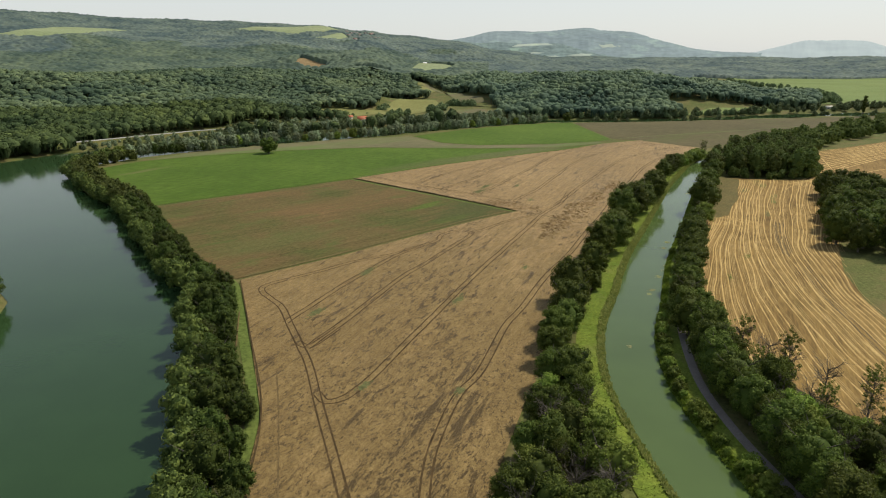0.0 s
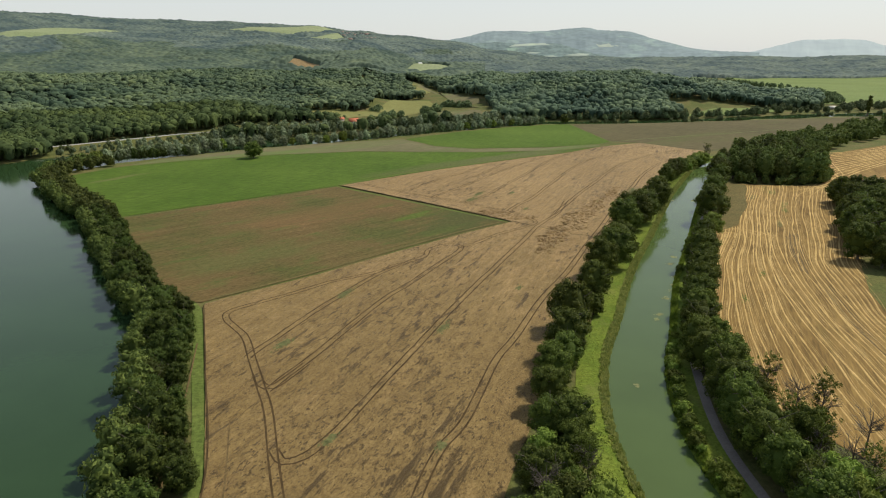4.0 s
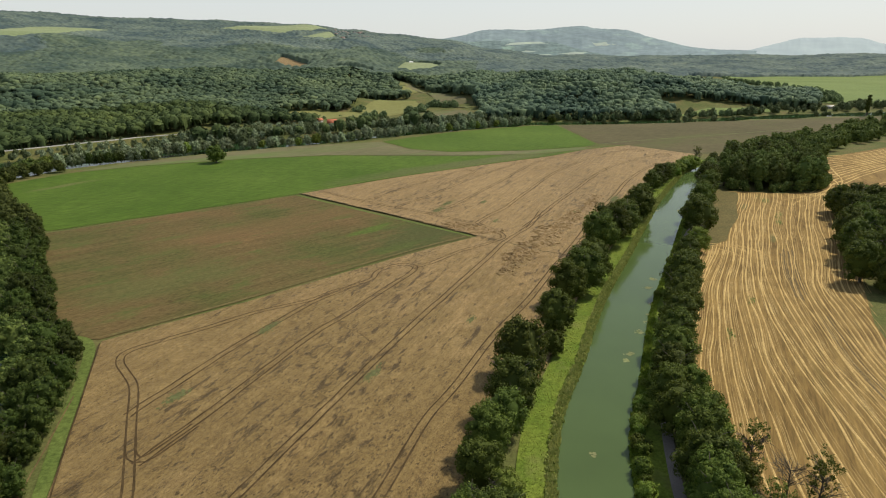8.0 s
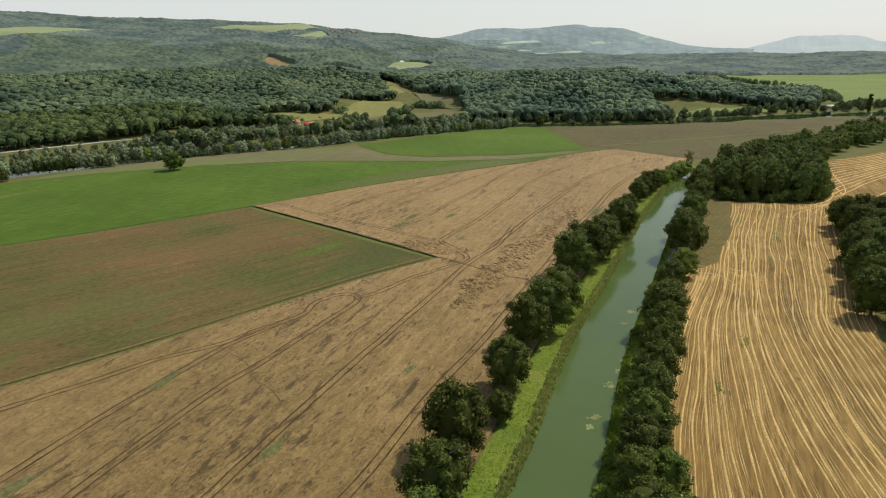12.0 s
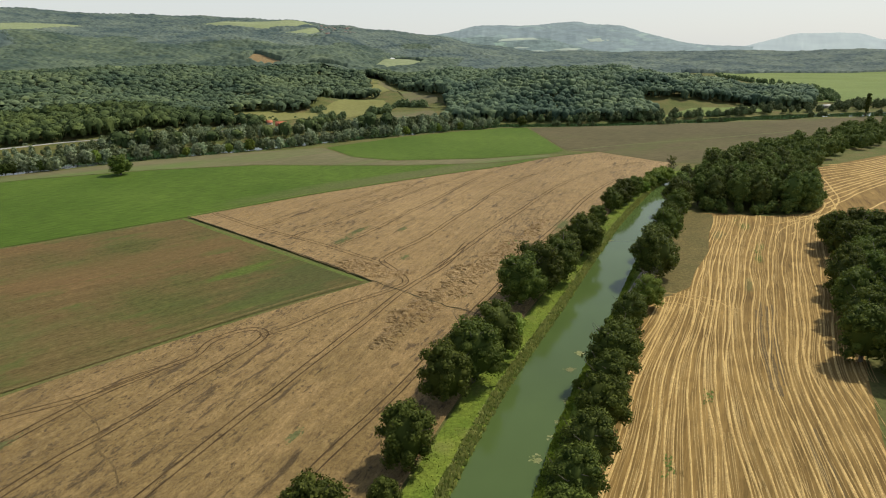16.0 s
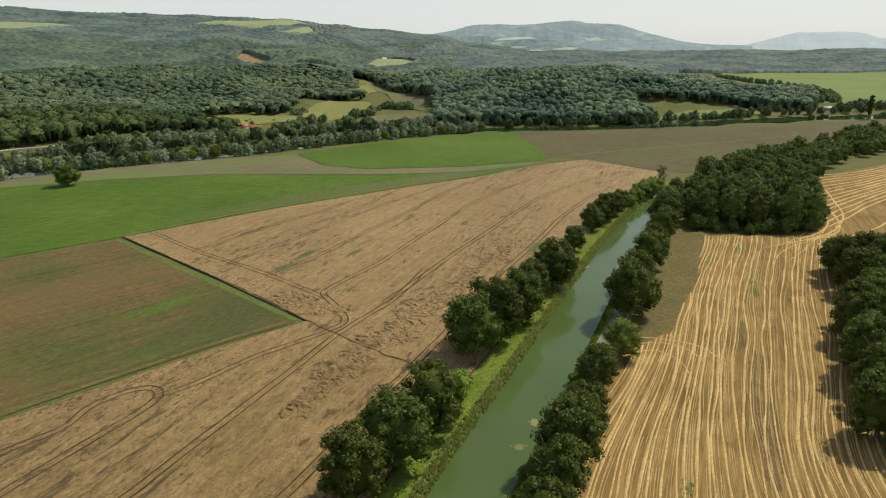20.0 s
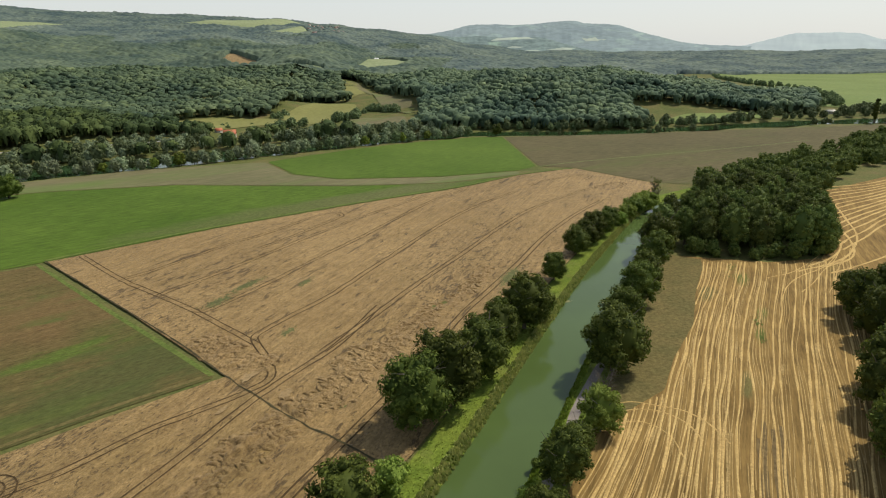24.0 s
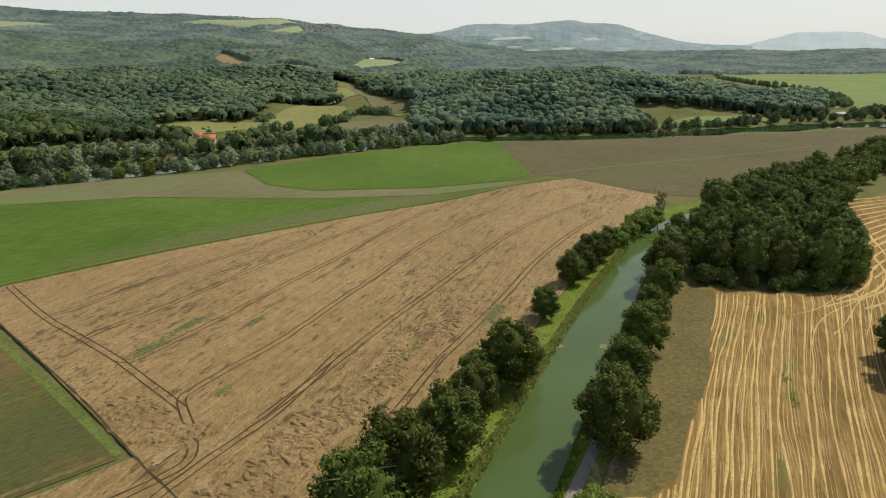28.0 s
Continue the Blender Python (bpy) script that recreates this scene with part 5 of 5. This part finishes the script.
setting("ditch", ribbon("ditch", DITCH, 0.15 + 0.65 * value_noise(DITCH[:, 0], DITCH[:, 1], 1.7, 2), lambda x, y: crop(x, y) + 0.09, M["ditch"]), "dark narrow ditch between wheat and fallow", "ditch")
setting("margin", ribbon("margin", curve_through(places("-61.5,418 -37,395 -11,371 16,346.5 36,328"), 2.0), 1.5, flat(0.16), M["weedbright"]), "strip of bright grass beside the ditch", "grass margin")
setting("margin_south", ribbon("margin_south", curve_through(places("-75,225 -44,253 -8,289 16,312 34,327"), 2.0), 1.3, flat(0.17), M["turned"]), "dark green weedy margin of the fallow", "grass margin")
setting("margin_north", ribbon("margin_north", curve_through(places("-61,423 -11,469.5 52,517.5 107,555.5 150,593 187,613"), 2.0), 2.0, flat(0.2), M["weedbright"]), "bright green strip along the wheat", "grass margin")
setting("margin_west", ribbon("margin_west", sideways(curve_through(places("26,-150 24,-90 18,-30 6,20 -18,55 -36,84 -42,128 -58,174 -76,220 -96,231 -121,272 -162,338"), 2.0), -2.0), 3.0, flat(0.12), M["weedbright"]), "bright rough grass strip beside the river trees", "grass margin")
setting("furrow_west", ribbon("furrow_west", curve_through(places("-36,84 -42,128 -58,174 -74.5,219"), 2.0), 0.34, lambda x, y: np.full(np.shape(x), 0.6), M["groove"]), "dark furrow along the wheat's edge", "furrow")
setting("field_path", ribbon("field_path", curve_through(places("166,620 197,638 260,665 334,695 420,735"), 4.0), 2.6, flat(0.2), M["weedgreen"]), "grassy track across the brown field", "track")

def patch(x, y, rx, ry, turn, mat, name, words, z=0.6, count=0):
    """A ragged patch of other growth: one sheet, or many small tufts that thin out to the edge."""
    rng = np.random.default_rng(int(abs(x * 7 + y)))
    c, s = math.cos(radians(turn)), math.sin(radians(turn))
    lift = (lambda a, b: crop(a, b) + 0.06) if z is None else flat(z)
    t = np.linspace(0, 2 * np.pi, 9, endpoint=False)
    vs, fs = [], []
    for k in range(count or int(min(900, 45 * rx * ry))):
        ox, oy = rng.normal() * rx * 0.5, rng.normal() * ry * 0.5
        r = rng.uniform(0.5, 1.2, 9) * rng.uniform(0.06, 0.3)
        px, py = ox + np.cos(t) * r * 1.8, oy + np.sin(t) * r
        gx, gy = x + px * c - py * s, y + px * s + py * c
        vs.append(np.column_stack([gx, gy, lift(gx, gy) + rng.uniform(0, 0.05)]))
        fs.append(np.array([[0, a, a + 1] for a in range(1, 8)]) + 9 * k)
    setting(name, mesh_of(name, np.concatenate(vs), np.concatenate(fs), M[mat]), words, "patch")


for px, py, rx, ry in ((46, 327, 3.4, 1.3), (57, 318, 2.2, 1.2), (44, 311, 2.0, 0.6)):
    t = np.linspace(0, 2 * np.pi, 36, endpoint=False)
    r = 0.5 + 1.0 * value_noise(np.cos(t) * 4 + px, np.sin(t) * 4 + py, 0.9, 5)
    gx, gy = px + r * (rx * np.cos(t) * SOW[0] - ry * np.sin(t) * SOW[1]), py + r * (rx * np.cos(t) * SOW[1] + ry * np.sin(t) * SOW[0])
    setting("bare_patch", sheet("bare_patch", list(zip(gx, gy)), 0.4, lambda x, y: crop(x, y) + 0.16 + 0.12 * value_noise(x, y, 0.8, 6), M["pale"]), "pale flattened straw patch in the wheat", "patch")
for px, py, rx, ry, mat in (
                            (-20, 142, 2.5, 1.2, "weedgreen"), (-29, 229, 5, 1.4, "weedgreen"), (-41, 189, 4, 1.4, "weedgreen"), (32, 234, 2.5, 1.0, "weedgreen"), (5, 200, 4, 1.3, "weedgreen"), (4, 139, 2, 1.2, "weedgreen"),
                            (22, 377, 5, 2, "weedgreen"), (27, 392, 8, 1.6, "weedgreen"), (47, 394, 4, 1.3, "weedgreen"), (120, 398, 9, 2.2, "weedgreen"), (50, 353, 3, 1.2, "weedgreen")):
    patch(px, py, rx, ry, 67, mat, "bare_patch" if mat == "pale" else "weed_patch", "pale flattened straw patch in the wheat" if mat == "pale" else "green weeds growing through the wheat", None)
for px, py, rx, ry in ((125, 247, 3, 1.0), (189, 356, 4, 1.2), (185, 345, 3, 1.0), (202, 402, 6, 1.6), (107, 222, 3, 1)):
    patch(px, py, rx * 1.4, ry * 1.2, 64, "weedbright", "weed_patch", "green weeds among the stubble", 0.24, 40)

# stubble: the weedy headland, and the straw rows
HEADLAND = [(134, 307), (148, 318), (156, 334), (170, 356), (180, 380), (193, 406), (196, 415), (185, 422), (172, 400), (157, 365), (143, 338), (132, 314)]
setting("headland", sheet("headland", HEADLAND, 2, flat(0.17), M["turned"]), "brown weedy headland beside the canal trees", "headland")
GUIDE_Y = np.array([-150, 60, 120, 160, 205, 234, 260, 296, 330, 362, 425.0])
GUIDE = [np.array(g, float) for g in ((70, 72, 78, 85, 99, 111, 122, 140, 156, 172, 204), (107, 107, 109, 112.5, 121, 129, 138, 152, 169, 186, 218), (120, 121, 123, 127, 136, 146, 155, 173, 191, 209, 244))]


def drill(s, y0=-150.0, y1=425.0):
    """A line of the stubble: 0 is the middle guide, -1 and 1 the outer ones."""
    y = np.arange(y0, y1, 2.0)
    left, mid, right = [np.interp(y, np.linspace(-150, 425, 240), np.convolve(np.pad(np.interp(np.linspace(-150, 425, 240), GUIDE_Y, g), 4, "reflect", reflect_type="odd"), np.ones(9) / 9, "valid")) for g in GUIDE]
    x = mid + s * (mid - left) if s < 0 else mid + s * (right - mid)
    return np.stack([x, y], 1)


straw_rng = np.random.default_rng(9)


def straw(line, width=1.0, high=0.16):
    w = width * (0.55 + 0.9 * value_noise(line[:, 0], line[:, 1], 5, 3))
    part("straw_row", ribbon("straw_row", line, w, flat(0.14), M["straw"], high), stubble)


def wander(line, k, by=1.6):
    return line + (np.stack([value_noise(line[:, 1], line[:, 0] * 0, 26, 60 + k), value_noise(line[:, 1], line[:, 0] * 0, 13, 90 + k)], 1) - 0.5) * by


def runs(keep):
    edges = np.flatnonzero(np.diff(np.r_[0, keep.astype(int), 0]))
    return [(a, b) for a, b in zip(edges[::2], edges[1::2]) if b - a > 5]


def lodged(poly):
    """Badly lodged wheat, thrown about in tufts, rising out of the crop round it."""

    def tossed(x, y):
        u, v = x * SOW[1] - y * SOW[0], x * SOW[0] + y * SOW[1]
        w = value_noise(u, v, 3.0, 33) * 2.5
        a = np.clip((value_noise(u + w, v * 0.8, 2.3, 31) - 0.50) / 0.07, 0, 1)
        c = np.clip((value_noise(u - w, v + w, 1.2, 32) - 0.5) / 0.12, 0, 1)
        edge = to_line(x, y, poly, True)[0]
        inner = np.clip(edge / 1.2, 0, 1) * np.clip(to_line(x, y, DITCH[::4])[0] / 1.2 - 0.4, 0, 1)
        some = np.clip((value_noise(u, v, 5.5, 35) - 0.36) / 0.2, 0, 1) * np.clip(edge / 3.5, 0.25, 1)
        return crop(x, y) - 0.06 + inner * (0.09 + some * (0.75 * a + 0.40 * c) + 0.12 * value_noise(x, y, 0.6, 34))

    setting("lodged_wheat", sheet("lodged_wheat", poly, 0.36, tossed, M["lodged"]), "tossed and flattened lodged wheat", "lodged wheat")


def along(u, v):
    return (u * SOW[1] + v * SOW[0], -u * SOW[0] + v * SOW[1])


toss = np.random.default_rng(88)


def swathes(polys, count):
    """Wheat thrown into swathes: short curved ridges with a long back and a steep, shaded front."""
    pieces = []
    areas = np.array([abs(sum(x0 * y1 - x1 * y0 for (x0, y0), (x1, y1) in zip(q, q[1:] + q[:1]))) for q in polys])
    for poly, n in zip(polys, (count * areas / areas.sum()).astype(int)):
        lo, hi = np.min(poly, 0), np.max(poly, 0)
        for x, y in toss.uniform(lo, hi, (n * 5, 2)):
            if n == 0:
                break
            if not inside(x, y, poly) or to_line(x, y, DITCH[::4])[0] < 1.0:
                continue
            n -= 1
            face = radians(234) + toss.normal() * 0.75
            ux, uy = math.cos(face + 1.571), math.sin(face + 1.571)
            fx, fy = math.cos(face), math.sin(face)
            long, high = toss.uniform(0.6, 1.8) * toss.uniform(0.7, 1.4), toss.uniform(0.22, 0.62)
            t = np.linspace(-1, 1, 7)
            bow = toss.uniform(-0.5, 0.9) * long * t**2 + toss.uniform(-0.12, 0.12, 7)
            cap = high * (1 - t**4) * toss.uniform(0.7, 1.15, 7)
            rows = []
            for out, lift in ((-1.9, 0.0), (-0.9, 0.62), (-0.1, 1.0), (0.16, 0.0)):
                o = bow + out * (0.75 + 0.25 * high)
                px, py = x + ux * t * long + fx * o, y + uy * t * long + fy * o
                rows.append(np.column_stack([px, py, crop(px, py) - 0.05 + cap * lift]))
            k = np.arange(6)
            f = np.concatenate([np.stack([k + a * 7, k + 1 + a * 7, k + 8 + a * 7, k + 7 + a * 7], 1) for a in range(3)])
            pieces.append((np.concatenate(rows), f[:, ::-1]))
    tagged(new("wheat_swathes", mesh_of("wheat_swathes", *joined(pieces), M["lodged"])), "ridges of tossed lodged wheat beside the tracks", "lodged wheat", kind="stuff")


tossed_polys = []
for v0, v1, u0, half in ((288, 314, -62, 6.5), (311, 349, -57.5, 7.5), (344, 384, -54, 5.0), (380, 420, -48.5, 3.4), (270, 292, -61, 3.4)):
    vs_ = np.linspace(v0, v1, 12)
    left = [along(u0 - half * toss.uniform(0.3, 1.2), v) for v in vs_]
    right = [along(u0 + half * toss.uniform(0.3, 1.2), v) for v in vs_]
    tossed_polys.append([*left, *right[::-1]])
tossed_polys += [[(36, 332), (44, 340), (52, 336), (49, 329), (40, 330)], [(30, 336), (22, 347), (30, 352), (40, 344), (38, 336)]]
for poly in tossed_polys:
    lodged(poly)
swathes(tossed_polys, 800)

thin_lines = []
s = -2.0
k = 0
while s < 2.4:
    k += 1
    line = wander(drill(s + straw_rng.uniform(-0.02, 0.02)), k, 1.4)
    line = line + (np.stack([value_noise(line[:, 1], line[:, 0] * 0, 44, 5), value_noise(line[:, 1], line[:, 0] * 0, 31, 6)], 1) - 0.5) * 2.2
    keep = inside(line[:, 0], line[:, 1], STUBBLE) & (line[:, 1] < 412) & (line[:, 0] < 250) & ~inside(line[:, 0], line[:, 1], HEADLAND)
    for i, j in runs(keep):
        straw(line[i:j], straw_rng.uniform(0.32, 0.6))
        for off in (0.75, 1.3, 1.85):
            thin = wander(sideways(line[i:j], off), k + int(off * 100), 0.5)
            for a in range(0, len(thin) - 6, 18):
                if straw_rng.uniform() < 0.75:
                    piece = thin[a:a + 20]
                    thin_lines.append(strip(piece, 0.17 * (0.4 + 1.2 * value_noise(piece[:, 0], piece[:, 1], 4, 8)), flat(0.15), 0.05))
    s += 0.122 * straw_rng.uniform(0.85, 1.15)
tagged(new("straw_lines", mesh_of("straw_lines", *joined(thin_lines), M["thinstraw"], True)), "thin broken lines of cut straw on stubble", "straw", kind="stuff")
for s, y0, y1, wide in ((0.42, 250, 306, 1.1), (0.52, 247, 303, 0.9), (0.61, 252, 304, 1.0), (0.66, 150, 232, 0.7), (0.78, 140, 236, 0.8), (0.36, 262, 300, 0.6)):
    line = wander(drill(s, y0, y1), 33, 0.6)
    setting("tractor_rut", ribbon("tractor_rut", line, wide * (0.45 + value_noise(line[:, 0], line[:, 1], 5, 4)), flat(0.17), M["rut"]), "dark tractor rut across the stubble", "wheel rut")
for k, text in enumerate((
    "133,312 139,313 145,311 150,308.5 153,303 154,296",
    "131,307 138,309.5 144,308.5 148,304 149,297",
    "129,302 135,305 140,304 143,299 143,292",
    "211,394 222,399 233,408 246,421 262,445",
    "216,380 224,388 234,399 247,413 263,434",
    "225,379 233,389 242,402 254,418",
    "223,371 230,380 239,392 250,408 262,427",
    "205,372 214,385 224,395 238,405 252,420",
)):
    straw(wander(curve_through(places(text), 1.2), 40 + k, 0.9), 0.36)
for k in range(14):
    straw(wander(curve_through([(258 + k * 3.4, 425 + k * 8.2), (275 + k * 3.6, 440 + k * 8), (320 + k * 3, 478 + k * 6), (410 + k, 540 + k * 4.5)], 3.0), 70 + k, 1.5), 1.1)
for k, text in enumerate(("232,405 246,415 260,430 272,455 284,490 296,522", "226,400 244,409 262,425 280,452 300,500", "238,404 255,416 268,436 278,465 288,500", "236,398 250,405 275,420 300,440 340,462")):
    straw(wander(curve_through(places(text), 2.0), 50 + k, 1.0), 1.0)

# towpath
setting("path", ribbon("path", curve_through([(102, -150), (90, -60), (80, 10), (72, 60), (66.5, 102), (64.5, 125), (66, 149), (75, 186), (88, 222), (104, 262), (120.5, 299), (127, 314), (150, 358), (166, 395), (190, 440)], 3.0), 2.3, flat(0.09), M["path"]), "narrow grey asphalt towpath beside the canal", "path")

# tree belts downstream
down_rng = np.random.default_rng(12)
belt = [(*q, down_rng.uniform(8, 13)) for line in ([(20, -150), (18, -90), (12, -30), (0, 20), (-22, 50)], [(68, -150), (58, -70), (48, 0), (36, 50)], [(112, -150), (100, -60), (90, 10), (84, 60)]) for q in row_of(line, 7, down_rng, 1.5)]
crowd("trees_downstream", "belt", belt, "dark tree belts along river and canal", "tree belt")

# ---- lily pads ----
lily_rng = np.random.default_rng(3)


def lilies(x, y, count, reach):
    """A raft of pads."""
    vs, fs, n = [], [], 0
    for _ in range(count):
        px, py = x + lily_rng.normal() * reach * 0.75, y + lily_rng.normal() * reach * 0.75
        r, t = lily_rng.uniform(0.18, 0.42), np.linspace(0.25, 6.0, 8)
        v = np.column_stack([px + np.cos(t) * r, py + np.sin(t) * r, np.full(8, WATER_Z + 0.02 + lily_rng.uniform(0, 0.02))])
        vs.append(np.vstack([[px, py, WATER_Z + 0.015], v]))
        fs.append(np.array([[0, a, a + 1] for a in range(1, 8)]) + n)
        n += 9
    tagged(new("lily_pads", mesh_of("lily_pads", np.concatenate(vs), np.concatenate(fs), M["lily"])), "pale yellow-green raft of lily pads on water", "lily pads", "lily rafts on the canal", "stuff")


for px, py, count, reach in ((93, 248, 30, 0.8), (101, 273, 45, 0.8), (96.3, 264, 40, 0.7), (87, 234, 35, 0.9), (82, 227, 30, 0.9), (75, 213, 30, 0.8), (73, 209, 24, 0.6), (62.5, 218, 40, 0.9), (54, 167, 14, 0.6), (149, 377, 40, 1.0), (136.5, 378, 40, 0.9), (89, 240, 20, 0.6)):
    lilies(px, py, count, reach)


# ---- buildings ----
def box(x0, x1, y0, y1, z0, z1):
    v = np.array([(x, y, z) for x in (x0, x1) for y in (y0, y1) for z in (z0, z1)], float)
    f = np.array([[0, 1, 3, 2], [4, 6, 7, 5], [0, 4, 5, 1], [2, 3, 7, 6], [0, 2, 6, 4], [1, 5, 7, 3]])
    return v, f


def house(x, y, length, width, eaves, ridge, turn, roof, wall, words, name="house", windows=3):
    """A gabled building with walls, two roof slopes, windows and a door."""
    z = float(land(np.array([x]), np.array([y]))[0])
    ob = tagged(new(name), words, name.replace("_", " "))
    ob.matrix_basis = pose(x, y, z, 0, 0, turn)
    l, w = length / 2, width / 2
    v = np.array([(-l, -w, -0.5), (l, -w, -0.5), (l, w, -0.5), (-l, w, -0.5), (-l, -w, eaves), (l, -w, eaves), (l, w, eaves), (-l, w, eaves), (-l, 0, ridge - 0.1), (l, 0, ridge - 0.1)], float)
    f = np.array([[0, 1, 5], [0, 5, 4], [2, 3, 7], [2, 7, 6], [1, 2, 6], [1, 6, 5], [3, 0, 4], [3, 4, 7], [5, 6, 9], [7, 4, 8]])
    part("wall", mesh_of("wall", v, f, M[wall]), ob)
    for s in (-1, 1):
        e, o = eaves - 0.35, 0.5
        rv = np.array([(-l - o, s * (w + o), e), (l + o, s * (w + o), e), (l + o, 0, ridge), (-l - o, 0, ridge)])
        rv = np.vstack([rv, rv + (0, 0, 0.22)])
        rf = np.array([[0, 1, 2, 3], [4, 5, 6, 7], [0, 1, 5, 4], [1, 2, 6, 5], [2, 3, 7, 6], [3, 0, 4, 7]])
        part("roof", mesh_of("roof", rv, rf, M[roof]), ob)
    for k in range(windows):
        px = -l + length * (k + 0.5) / windows
        part("window", mesh_of("window", *box(px - 0.5, px + 0.5, -w - 0.04, -w + 0.1, eaves * 0.35, eaves * 0.75), M["glass"]), ob)
    return ob


house(-98, 783, 10.5, 7.5, 3.6, 7.2, 12, "roof", "wall", "small farmhouse with an orange clay tile roof")
house(-116, 806, 6, 4.5, 2.4, 4.2, 40, "roof", "wall", "outbuilding with a clay tile roof among trees", "shed", 1)
house(-64, 1830, 40, 10, 3.5, 5.5, -8, "sheet", "sheet", "long pale metal barn in a meadow", "barn", 5)
for px, py, long_, deep_, turn in VILLAGE:
    house(px, py, long_, deep_, 6, 11, turn, "roof_old", "wall", "distant village house with a tiled roof")
house(572, 958, 13, 7, 3, 4.6, 15, "stone", "stone", "low grey building among riverside trees", "shed", 2)

# the road below the woods, with its pale parapet
road_line = curve_through(ROAD, 5.0)
setting("road", ribbon("road", road_line, 6, flat(3.6), M["asphalt"]), "road along the foot of the woods", "road")
setting("parapet", loft("parapet", road_line, (3.0, 3.0, 3.3, 3.3), (3.1, 4.2, 4.2, 3.1), M["stone"]), "low pale stone parapet of the road", "parapet")
setting("bank_road", loft("bank_road", road_line, (-3.2, 3.1, 3.6, 6.0, 10.0), (3.5, 3.5, 3.2, 1.6, -0.3), M["ground"]), "dry grass bank below the road", "grass bank")
